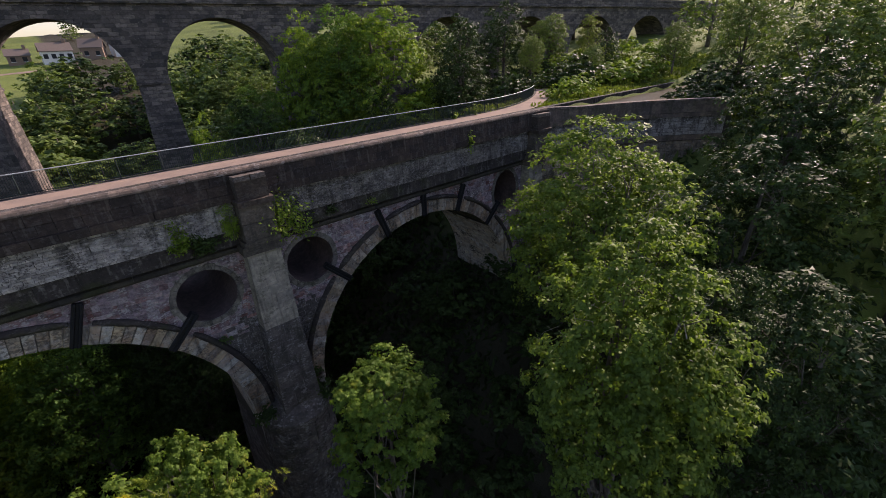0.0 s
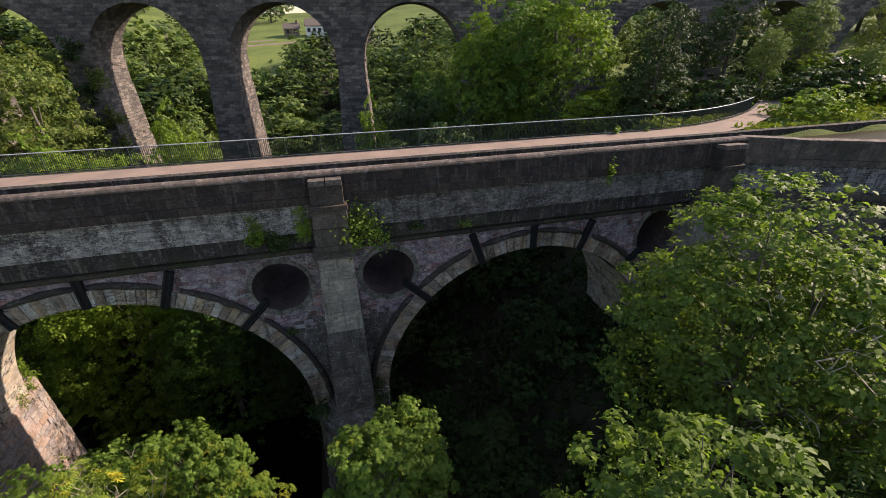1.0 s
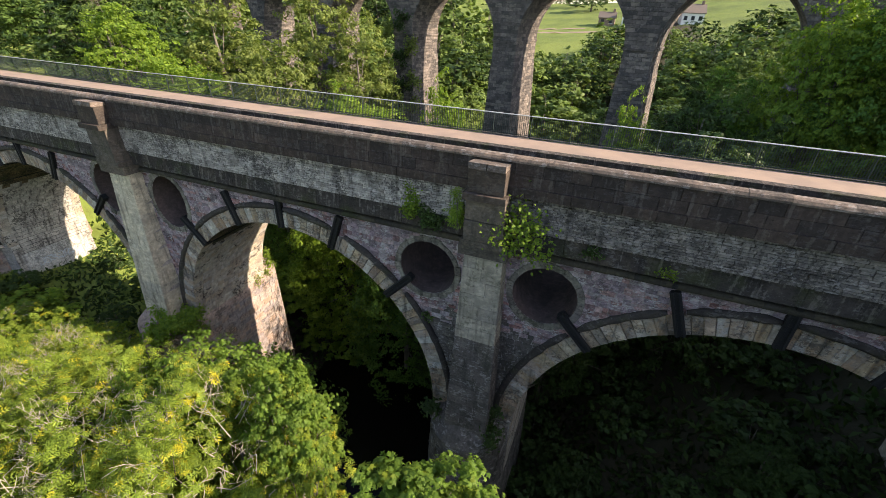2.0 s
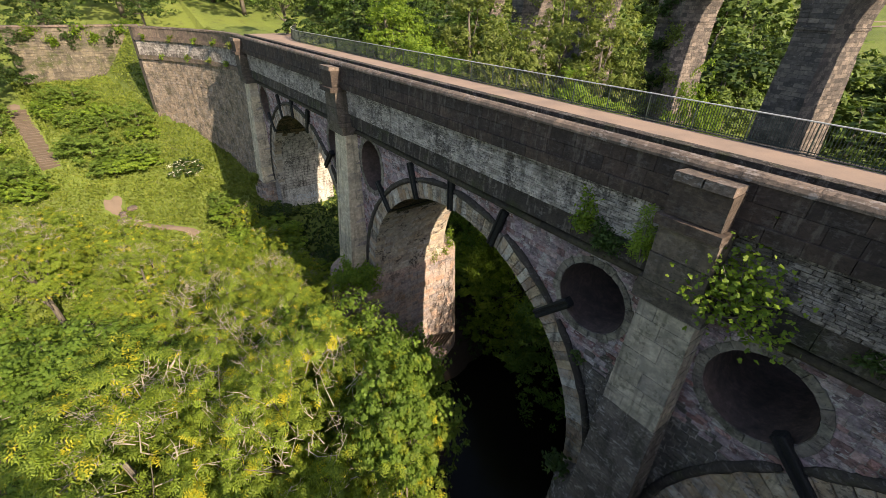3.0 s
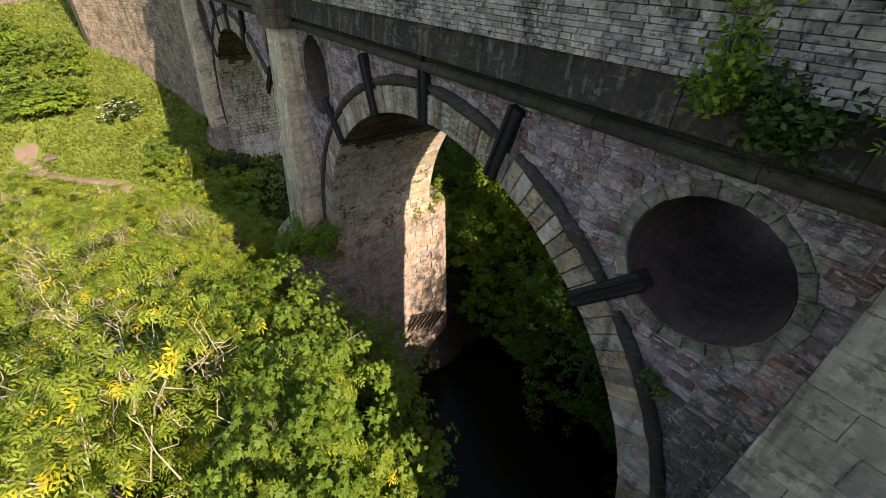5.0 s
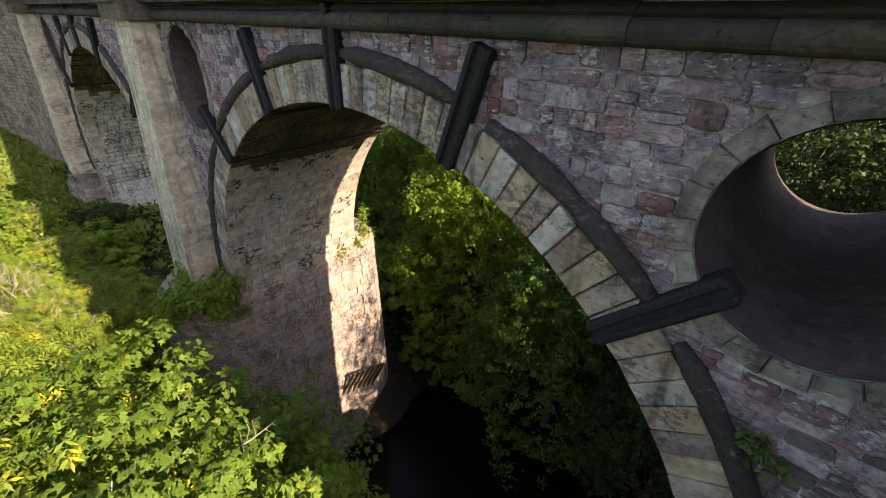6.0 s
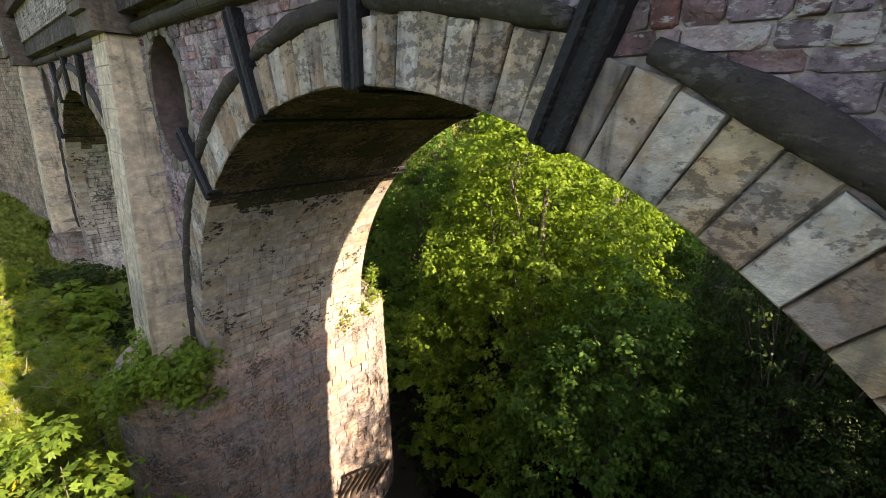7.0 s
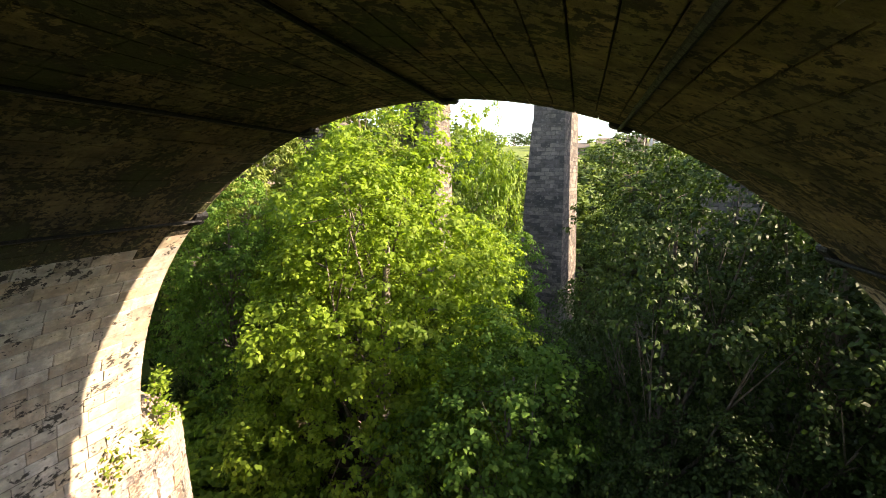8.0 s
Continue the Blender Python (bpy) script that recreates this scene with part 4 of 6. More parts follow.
def wing(name, sign, x0, length, far_z, bend=0.055, drop=0.0):
    """A curved wing wall beyond the end pilaster: coursed rock-faced blocks, string course, parapet and coping."""
    def line(u):
        x = x0 + sign * u
        return Vector((x, -0.55 - bend * max(u, 0) ** 1.8, -drop * min(1.0, u / 4)))
    us, u = [0.0], 0.0
    while u < length:
        slope = bend * 1.8 * u ** 0.8
        u += 0.5 / math.sqrt(1 + slope * slope)
        us.append(u)
    pts = [line(u) for u in us]
    outs = []
    for i in range(len(pts)):
        d = (pts[min(i + 1, len(pts) - 1)] - pts[max(i - 1, 0)]).normalized()
        outs.append((d, Vector((d.y, -d.x, 0)) * sign))
    prof = [(0.0, 6.0), (0.0, 27.9), (-0.45, 27.9), (-0.45, 6.0)]
    v, f, n = [], [], 4
    for p, (d, o) in zip(pts, outs):
        v += [tuple(p + o * a + Vector((0, 0, z))) for a, z in prof]
    for i in range(len(pts) - 1):
        f += [(i * n + j, i * n + (j + 1) % n, (i + 1) * n + (j + 1) % n, (i + 1) * n + j) for j in range(n)]
    f += [(3, 2, 1, 0), tuple((len(pts) - 1) * n + j for j in range(4))]
    root = aqueduct
    child("wing_wall", raw("wing_wall", v, f, M_CORE), root, None, "curved wing wall of coursed stone")
    low = Masonry(root, "wing_stone", M_WING, ROUGH_BLOCKS)
    band = Masonry(root, "wing_band_stone", M_COURSED, ROUGH_BLOCKS)
    par = Masonry(root, "wing_parapet_block", M_WINGTOP, FINE_BLOCKS)
    cop = Masonry(root, "wing_coping_stone", M_COPING, FINE_BLOCKS)

    def course(ms, z0, z1, proud, wmin, wmax, depth=0.25, near=False):
        i = 0
        while i < len(pts) - 2:
            step = 1 if wmax < 0.8 else 2
            step = min(step, len(pts) - 1 - i)
            a, b = pts[i], pts[i + step]
            d = (b - a)
            o = outs[i][1]
            cuts = [0, 1] if RNG.random() < 0.4 else [0, RNG.uniform(0.35, 0.65), 1]
            for s, e in zip(cuts, cuts[1:]):
                at = a + d * ((s + e) / 2) + o * proud
                dd = d.normalized() * sign
                ms.lay(placed((at.x, at.y, (z0 + z1) / 2 + at.z), dd, o, d.length * (e - s) - 0.012, depth, z1 - z0 - 0.012), near)
            i += step
    z = far_z
    while z < 24.4:
        h = min(RNG.uniform(0.26, 0.36), 24.5 - z)
        course(low, z, z + h, 0.03 + RNG.uniform(0, 0.03), 0.4, 0.7, near=(z > 21 and sign < 0))
        z += h
    course(par, 24.5, 24.95, 0.25, 1, 1.2, 0.4)
    z = 24.95
    while z < 26.5:
        h = min(0.3, 26.55 - z)
        course(band, z, z + h, 0.04, 0.4, 0.7)
        z += h
    course(par, 26.55, 26.9, 0.2, 1, 1.2, 0.4)
    course(par, 26.9, 27.86, 0.1, 1, 1.2, 0.3)
    course(cop, 27.86, 28.05, 0.16, 1, 1.2, 0.62)
    for ms in (low, band, par, cop):
        ms.finish()
    return pts[-1], outs[-1]


M_WING = stone("sunlit_coursed_wing_stone", [(0.27, 0.215, 0.16), (0.19, 0.16, 0.13), (0.32, 0.26, 0.195), (0.22, 0.19, 0.16)], 0.5, 0.5, moss=0.3, depth=0.07, blot=0.55, fleck=0.25)
M_MOSSWALL = stone("moss_grown_wall_stone", [(0.13, 0.115, 0.085), (0.1, 0.09, 0.07), (0.16, 0.14, 0.1)], 0.55, 0.5, moss=0.8, depth=0.07, blot=0.5)
M_WINGTOP = stone("brown_wing_parapet_stone", [(0.15, 0.115, 0.095), (0.11, 0.09, 0.078), (0.18, 0.14, 0.11)], 0.5, 0.4, moss=0.35, blot=0.4)
wing("left", -1, -45.6, 17.5, 9.0, 0.044)
wing("right", 1, 23.4, 16.0, 12.0, 0.055, 0.3)


# ---------------------------------------------------------------- canal, towing path and railing
def strip(name, pts0, pts1, z, mat, thick=0.0):
    """A level strip between two lines of points."""
    n = len(pts0)
    v = [(x, y, z) for x, y in pts0] + [(x, y, z) for x, y in pts1]
    f = [(i, i + 1, n + i + 1, n + i) for i in range(n - 1)]
    return raw(name, v, f, mat)


FR = [(22.8 + u, float(CANAL_FRONT(22.8 + u)) + 0.28) for u in np.linspace(0, 40, 30)]
FL = [(-45.0 - u, -0.55 + 0.8 * (float(CANAL_FRONT(22.8 + u)) + 0.55) + 0.28) for u in np.linspace(0, 40, 30)]
cw = FL[::-1] + FR
tagged(new("canal_water", strip("canal_water", cw, [(x, 4.21 + 0.02 * max(0, x - 40)) for x, y in cw], 26.35, M_CANAL)), "still murky brown canal water", "canal", kind="structure")


def path_back(x):
    """The far edge of the path: straight on the aqueduct, swinging away beyond its right end."""
    return 6.62 + (0.03 * max(0.0, x - 23) ** 1.9 if x > 23 else 0.0) + (0.03 * max(0.0, -47 - x) ** 1.9 if x < -47 else 0.0)


xs = [float(x) for x in np.linspace(-62, 44, 107)]
tp = strip("towing_path", [(x, 4.62 + (path_back(x) - 6.9) * min(1.0, max(0.0, (x - 25) / 8)) if x > 23 else 4.62) for x in xs], [(x, path_back(x) - 0.12) for x in xs], 26.96, M_PATH)
tagged(new("towing_path", tp), "level tan gravel towing path beside the canal", "path", kind="structure")
kerb = tagged(empty("canal_edge", (0, 4.4, 26.4)), "line of dark worn stone canal edging", "edging", kind="structure")
ke = [raw("edging_stone", v, f, M_BAND) for v, f in FINE_BLOCKS]
x = -62.0
while x < 60:
    w = float(RNG.uniform(0.9, 1.4))
    child("edging_stone", ke[int(RNG.integers(4))], kerb, placed((x + w / 2, 4.19, 26.66), (1, 0, 0), (0, -1, 0), w - 0.015, 0.46, 0.64))
    x += w
far_edge = strip("path_verge", [(x, path_back(x) - 0.14) for x in xs], [(x, path_back(x) + 0.16) for x in xs], 26.99, M_BAND)
tagged(new("path_verge", far_edge), "dark stone edge under the railing", "edging", kind="structure")


def make_railing():
    root = tagged(empty("railing", (0, 6.6, 26.98)), "long thin metal railing with close upright bars", "railing")
    line = [float(x) for x in np.arange(-60, 37.01, 0.5)]
    for z, r, lab in ((28.06, 0.028, "pale worn handrail"), (27.08, 0.018, "")):
        v, f = tube([(x, path_back(x), z) for x in line], [r] * len(line), 6)
        child("handrail" if r > 0.02 else "lower_rail", raw("handrail", v, f, M_HANDRAIL if r > 0.02 else M_RAILPAINT, True), root, None, lab)
    bar = raw("bar", *tube([(0, 0, 27.0), (0, 0, 28.05)], [0.014, 0.014], 4), M_RAILPAINT)
    post = raw("post", *tube([(0, 0, 26.9), (0, 0, 28.08)], [0.03, 0.03], 6), M_RAILPAINT)
    x = -60.0
    rest, n = [], 0
    while x < 37:
        if -20 < x < 9 and n < 295:
            child("bar", bar, root, Matrix.Translation((x, path_back(x), 0)))
            n += 1
        else:
            rest.append(tube([(x, path_back(x), 27.0), (x, path_back(x), 28.05)], [0.014, 0.014], 4))
        x += 0.1
    child("bar_run", raw("bar_run", *joined(rest), M_RAILPAINT), root, None, kind="stuff")
    for x in np.arange(-60, 37, 2.0):
        child("post", post, root, Matrix.Translation((float(x), path_back(float(x)) + 0.03, 0)))


M_HANDRAIL = plain("pale_worn_handrail", (0.5, 0.52, 0.5), 0.35, 0.2)
make_railing()

# ---------------------------------------------------------------- the railway viaduct behind
VY0, VY1, VTOP, VSP, VR, VZ = 45.3, 52.3, 39.4, 16.8, 6.75, 29.75
VX, VTURN = -12.13, radians(-10)
VPIERS = [VX + VSP * i for i in range(-4, 8)]


def behind_line(x, y):
    """How far a spot lies behind the front of the viaduct, which stands askew to the aqueduct."""
    return (y - VY0) * math.cos(VTURN) - (x - VX) * math.sin(VTURN)


def make_viaduct():
    root = tagged(empty("railway_viaduct", (VX, VY0, 0)), "tall rock-faced stone railway viaduct with round arches", "viaduct")
    bm = bmesh.new()
    x0, x1 = VPIERS[0] - 30, VPIERS[-1] + 30
    line = [(x0, VZ - 3), (x0, 37.9), (x1, 37.9), (x1, VZ - 3)]
    for a, b in reversed(list(zip(VPIERS, VPIERS[1:]))):
        c = (a + b) / 2
        line.append((c + VR, VZ - 3))
        line += [(c + VR * math.cos(t), VZ + VR * math.sin(t)) for t in np.linspace(0, math.pi, 33)]
        line.append((c - VR, VZ - 3))
    vs = [bm.verts.new((x, VY0, z)) for x, z in line]
    edges = [bm.edges.new((vs[i], vs[(i + 1) % len(vs)])) for i in range(len(vs))]
    fill = bmesh.ops.triangle_fill(bm, use_beauty=True, use_dissolve=False, edges=edges)
    ext = bmesh.ops.extrude_face_region(bm, geom=[g for g in fill["geom"] if isinstance(g, bmesh.types.BMFace)])
    bmesh.ops.translate(bm, verts=[g for g in ext["geom"] if isinstance(g, bmesh.types.BMVert)], vec=(0, VY1 - VY0, 0))
    bmesh.ops.recalc_face_normals(bm, faces=bm.faces)
    part("arcade", bm, M_VIADUCT, root)
    hw = (VSP - 2 * VR) / 2
    for p in VPIERS:
        v = []
        for z, g in ((-2.0, 1.25), (VZ - 3, 0.08), (VZ - 2.9, 0.0)):
            v += [(p + sx * (hw + g), (VY0 - g * 0.8 if sy < 0 else VY1 + g * 0.8), z) for sx, sy in ((-1, -1), (1, -1), (1, 1), (-1, 1))]
        f = [(i * 4 + j, i * 4 + (j + 1) % 4, i * 4 + 4 + (j + 1) % 4, i * 4 + 4 + j) for i in range(2) for j in range(4)] + [(8, 9, 10, 11)]
        child("viaduct_pier", raw("viaduct_pier", v, f, M_VIADUCT), root)
        part("impost", box_bm(p - hw - 0.12, p + hw + 0.12, VY0 - 0.15, VY1 + 0.15, VZ - 0.3, VZ + 0.05, 0.05), M_VIADUCT, root)
    n = 30
    ring = raw("ring_stone", *wedge(VR - 0.02, VR + 0.85, math.pi / n / 2 - 0.002, -0.08, 0.4), M_VIADUCT)
    for a, b in zip(VPIERS[2:9], VPIERS[3:10]):
        for i in range(n):
            child("ring_stone", ring, root, Matrix.Translation(((a + b) / 2, VY0, VZ)) @ Matrix.Rotation(-math.pi / 2 + (i + 0.5) * math.pi / n, 4, "Y"))
    part("cornice", box_bm(x0, x1, VY0 - 0.35, VY1 + 0.35, 37.9, 38.3, 0.06), M_VIADUCT, root, "projecting stone cornice")
    for y0, y1 in ((VY0 - 0.1, VY0 + 0.4), (VY1 - 0.4, VY1 + 0.1)):
        part("viaduct_parapet", box_bm(x0, x1, y0, y1, 38.3, VTOP, 0.05), M_VIADUCT, root)
    root.rotation_euler.z = VTURN


make_viaduct()

# ---------------------------------------------------------------- plants
def leaf_quads(pos, nor, size, rng, fold=0.25, ratio=0.55):
    """Pointed leaves as folded quads at the positions, facing along the normals."""
    n = len(pos)
    t = rng.normal(size=(n, 3))
    t -= nor * (t * nor).sum(1, keepdims=True)
    t /= np.linalg.norm(t, axis=1, keepdims=True) + 1e-9
    b = np.cross(nor, t)
    s = (size * rng.uniform(0.7, 1.35, n))[:, None]
    a = pos - t * s * 0.5
    c = pos + t * s * 0.5 - nor * s * 0.12
    side = b * s * ratio * 0.5
    lift = nor * s * fold * 0.4
    return np.stack([a, pos + side + lift, c, pos - side + lift], 1).reshape(-1, 3)


def sycamore_quads(pos, nor, size, rng):
    """Lobed leaves: three pointed blades from one stalk."""
    n = len(pos)
    t = rng.normal(size=(n, 3))
    t -= nor * (t * nor).sum(1, keepdims=True)
    t /= np.linalg.norm(t, axis=1, keepdims=True) + 1e-9
    b = np.cross(nor, t)
    s = (size * rng.uniform(0.7, 1.3, n))[:, None]
    out = []
    for ang, ln in ((0.0, 1.0), (0.95, 0.85), (-0.95, 0.85)):
        d = t * math.cos(ang) + b * math.sin(ang)
        e = np.cross(nor, d)
        tip = pos + d * s * 0.62 * ln - nor * s * 0.1
        mid = pos + d * s * 0.28
        out += [np.stack([pos - d * s * 0.05, mid + e * s * 0.22, tip, mid - e * s * 0.22], 1)]
    return np.stack(out, 1).reshape(-1, 3)


def ash_tris(pos, nor, size, rng):
    """Feathered leaves: a drooping stalk with three pairs of slender leaflets and one at its end."""
    n = len(pos)
    t = rng.normal(size=(n, 3)) * np.array([1, 1, 0.5])
    t -= nor * (t * nor).sum(1, keepdims=True)
    t = unit(t)
    b = np.cross(nor, t)
    s = (size * rng.uniform(0.75, 1.3, n))[:, None]
    out = []
    for along, side in ((0.25, 1), (0.25, -1), (0.55, 1), (0.55, -1), (0.82, 1), (0.82, -1), (0.95, 0)):
        root = pos + t * s * (along - 0.5) - nor * s * 0.35 * (along - 0.3) ** 2
        d = unit(t * (0.55 if side else 1.0) + b * side * 0.85 - nor * 0.15)
        e = unit(np.cross(nor, d))
        ln = s * (0.42 if side else 0.36)
        out.append(np.stack([root + d * ln * 0.15 + e * ln * 0.18, root + d * ln * 1.1 - nor * ln * 0.12, root + d * ln * 0.15 - e * ln * 0.18], 1))
    return np.stack(out, 1).reshape(-1, 3)


def leaf_tris(pos, nor, size, rng):
    """Pointed leaves as single triangles, for crowns."""
    n = len(pos)
    t = rng.normal(size=(n, 3))
    t = unit(t - nor * (t * nor).sum(1, keepdims=True))
    b = np.cross(nor, t)
    s = (size * rng.uniform(0.7, 1.35, n))[:, None]
    return np.stack([pos - t * s * 0.45 + b * s * 0.3, pos + t * s * 0.6 - nor * s * 0.1, pos - t * s * 0.35 - b * s * 0.32], 1).reshape(-1, 3)


def leaf_kites(pos, nor, size, rng):
    """Pointed folded leaves, four corners each, for trees that come close."""
    return leaf_quads(pos, nor, size, rng, 0.25, 0.6)


def ash_kites(pos, nor, size, rng):
    """Feathered leaves with kite-shaped leaflets, for trees that come close."""
    t3 = ash_tris(pos, nor, size, rng).reshape(-1, 3, 3)
    a, tip, c = t3[:, 0], t3[:, 1], t3[:, 2]
    base = (a + c) / 2 - (tip - (a + c) / 2) * 0.25
    mid = 0.3 * (tip - base)
    return np.stack([base, a + mid, tip, c + mid], 1).reshape(-1, 3)


def lobed_tris(pos, nor, size, rng):
    """Lobed leaves: three pointed blades from one stalk."""
    n = len(pos)
    t = rng.normal(size=(n, 3))
    t = unit(t - nor * (t * nor).sum(1, keepdims=True))
    b = np.cross(nor, t)
    s = (size * rng.uniform(0.7, 1.3, n))[:, None]
    out = []
    for ang, ln in ((0.0, 1.0), (0.95, 0.85), (-0.95, 0.85)):
        d = t * math.cos(ang) + b * math.sin(ang)
        e = np.cross(nor, d)
        out.append(np.stack([pos + e * s * 0.24 - d * s * 0.05, pos + d * s * 0.64 * ln - nor * s * 0.1, pos - e * s * 0.24 - d * s * 0.05], 1))
    return np.stack(out, 1).reshape(-1, 3)


def unit(v):
    return v / (np.linalg.norm(v, axis=-1, keepdims=True) + 1e-9)


def crown_leaves(rng, rx, rz, cz, lobes, per, size, fn=leaf_tris, spray=0.5, skirt=0.0):
    """Leaves in domed clumps, the clumps on the outer side of lobes, the lobes spread over an egg-shaped crown with gaps between them. Returns corners and lobe centres."""
    foot = -0.62 if skirt < 0.5 else -0.92
    i = np.arange(lobes) + 0.5
    z = 1 - (1 - foot) * i / lobes
    turn = i * 2.399963
    ring = np.sqrt(np.clip(1 - z * z, 0, 1))
    d = unit(np.stack([ring * np.cos(turn), ring * np.sin(turn), z], 1) + rng.normal(0, 0.13, (lobes, 3)))
    bulge = 0.84 + 0.16 * np.sin(d[:, 0] * 3.1 + rng.uniform(0, 6)) * np.cos(d[:, 1] * 2.7 + rng.uniform(0, 6))
    rad = rng.uniform(0.5, 1.0, lobes) ** 0.5 * bulge * np.where(np.arange(lobes) % 5 == 2, 0.62, 1.0)
    c = d * rad[:, None] * np.array([rx, rx, rz])
    c[:, :2] *= 1 + skirt * np.clip(-d[:, 2:3], 0, 1) * 0.9
    lr = rx * rng.uniform(0.17, 0.31, lobes)
    up = np.array([0, 0, 1.0])
    pos, nor = [], []
    for j in range(lobes):
        k = max(4, int(per / (8 if fn in (ash_tris, ash_kites) else 24)))
        m = max(1, int(per / k))
        to = unit(rng.normal(size=(k, 3)) + d[j] * 0.75 + up * 0.4)
        hub = to * lr[j] * rng.uniform(0.55, 1.05, (k, 1)) * np.array([1.15, 1.15, 0.8])
        cr = lr[j] * math.sqrt(1.0 / k) * spray * 2 * rng.uniform(0.7, 1.3, (k, 1))
        out = unit(rng.normal(size=(k * m, 3)) + np.repeat(to, m, 0) * 0.5 + up * 0.55)
        leaf = np.repeat(hub, m, 0) + out * np.repeat(cr, m, 0) * rng.uniform(0.35, 1.05, (k * m, 1)) * np.array([1.1, 1.1, 0.55])
        pos.append(c[j] + leaf)
        nor.append(unit(out * 0.5 + up * 0.5 + d[j] * 0.3 + rng.normal(size=(k * m, 3)) * 0.34))
    pos, nor = np.concatenate(pos), np.concatenate(nor)
    pos[:, 2] += cz
    c[:, 2] += cz
    return fn(pos, nor, size, rng), c


def make_tree(name, seed, height, rx, mat, lobes, per, size, fn=leaf_tris, trunk_r=0.3, low=0.35, spray=0.5, limbs=16, skirt=0.0):
    """A broadleaf tree with its foot at the origin."""
    rng = np.random.default_rng(seed)
    rz = height * (1 - low) / 2
    cz = height - rz
    leaves, lobes_at = crown_leaves(rng, rx, rz * 0.98, cz, lobes, per, size, fn, spray, skirt)
    root = empty(name)
    pieces = []
    lean = rng.normal(0, 0.03 * height, 2)
    stem = [(0, 0, -0.6), (lean[0] * 0.2, lean[1] * 0.2, height * 0.25), (lean[0] * 0.6, lean[1] * 0.6, height * 0.5), (lean[0], lean[1], height * 0.8)]
    pieces.append(tube(stem, [trunk_r * 1.25, trunk_r, trunk_r * 0.7, trunk_r * 0.2], 9))
    pick = rng.permutation(len(lobes_at))[:limbs]
    for i in pick:
        tip = Vector(lobes_at[i])
        z0 = min(max(tip.z * rng.uniform(0.4, 0.65), height * 0.2), height * 0.7)
        k = z0 / (height * 0.8)
        a = Vector((lean[0] * k, lean[1] * k, z0))
        mid = a.lerp(tip, 0.5) + Vector((0, 0, -0.04 * height)) + Vector(rng.normal(0, 0.02 * height, 3))
        r = trunk_r * rng.uniform(0.22, 0.45)
        pieces.append(tube([a, a.lerp(mid, 0.5), mid, tip], [r, r * 0.8, r * 0.55, r * 0.15], 5))
        for _ in range(3):
            e = tip + Vector(rng.normal(0, rx * 0.16, 3))
            pieces.append(tube([mid.lerp(tip, rng.uniform(0.3, 0.9)), e], [r * 0.3, r * 0.08], 4))
    child("trunk", raw("trunk", *joined(pieces), M_BARK, True), root)
    child("crown", quads("crown", leaves, mat, 4 if fn in (leaf_kites, ash_kites) else 3), root)
    return root


def plant(src, x, y, top, scale_of, turn, label, sink=0.0, wide=1.0, group="trees round the aqueduct"):
    """A copy of a tree, scaled so that its top stands at the height given."""
    z = float(land(x, y)) - sink
    s = (top - z) / scale_of
    m = Matrix.Translation((x, y, z)) @ Matrix.Rotation(turn, 4, "Z") @ Matrix.Diagonal((s * wide, s * wide, s, 1))
    WAITING.append((src, m, label, group))


WAITING = []


def plant_all():
    """Copies first, while the patterns stand at the origin; the last tree of each kind is the pattern itself."""
    last = {src.name: i for i, (src, m, label, group) in enumerate(WAITING)}
    for i, (src, m, label, group) in enumerate(WAITING):
        if last[src.name] == i:
            src.matrix_basis = m
            tagged(src, label, "tree", group)
        else:
            tagged(copy_thing(src, m), label, "tree", group)


def bare_branches(root, seed, height, rx, n, thick=0.03):
    """Pale forked dead branches that stand out of the leaves."""
    rng = np.random.default_rng(seed)
    pieces = []
    for _ in range(n):
        d = unit(rng.normal(size=3) + np.array([0, 0, 0.9]))
        base = np.array([0, 0, height * 0.6]) + d * np.array([rx * 0.7, rx * 0.7, height * 0.29])
        grow = unit(d * 0.7 + rng.normal(0, 0.7, 3) * np.array([1, 1, 0.5]))
        ln = rng.uniform(0.7, 1.5)
        a = base + grow * ln * 0.5 + rng.normal(0, 0.2, 3)
        e = base + grow * ln + rng.normal(0, 0.2, 3)
        r = thick * rng.uniform(0.6, 1.2)
        pieces.append(tube([base, a, e], [r * 0.8, r * 0.5, r * 0.2], 4))
        for f in (0.3, 0.5, 0.7, 0.85):
            s = base + (e - base) * f
            g = unit(grow * 0.6 + rng.normal(0, 0.75, 3))
            q = s + g * ln * rng.uniform(0.25, 0.5)
            m = (s + q) / 2 + rng.normal(0, 0.06, 3)
            pieces.append(tube([s, m, q], [r * 0.5, r * 0.35, r * 0.12], 3))
    child("dead_branch", raw("dead_branch", *joined(pieces), M_TWIG), root, None, "pale bare dead branches", "stuff")


M_TWIG = plain("pale_dead_twig", (0.34, 0.3, 0.23), 0.9)


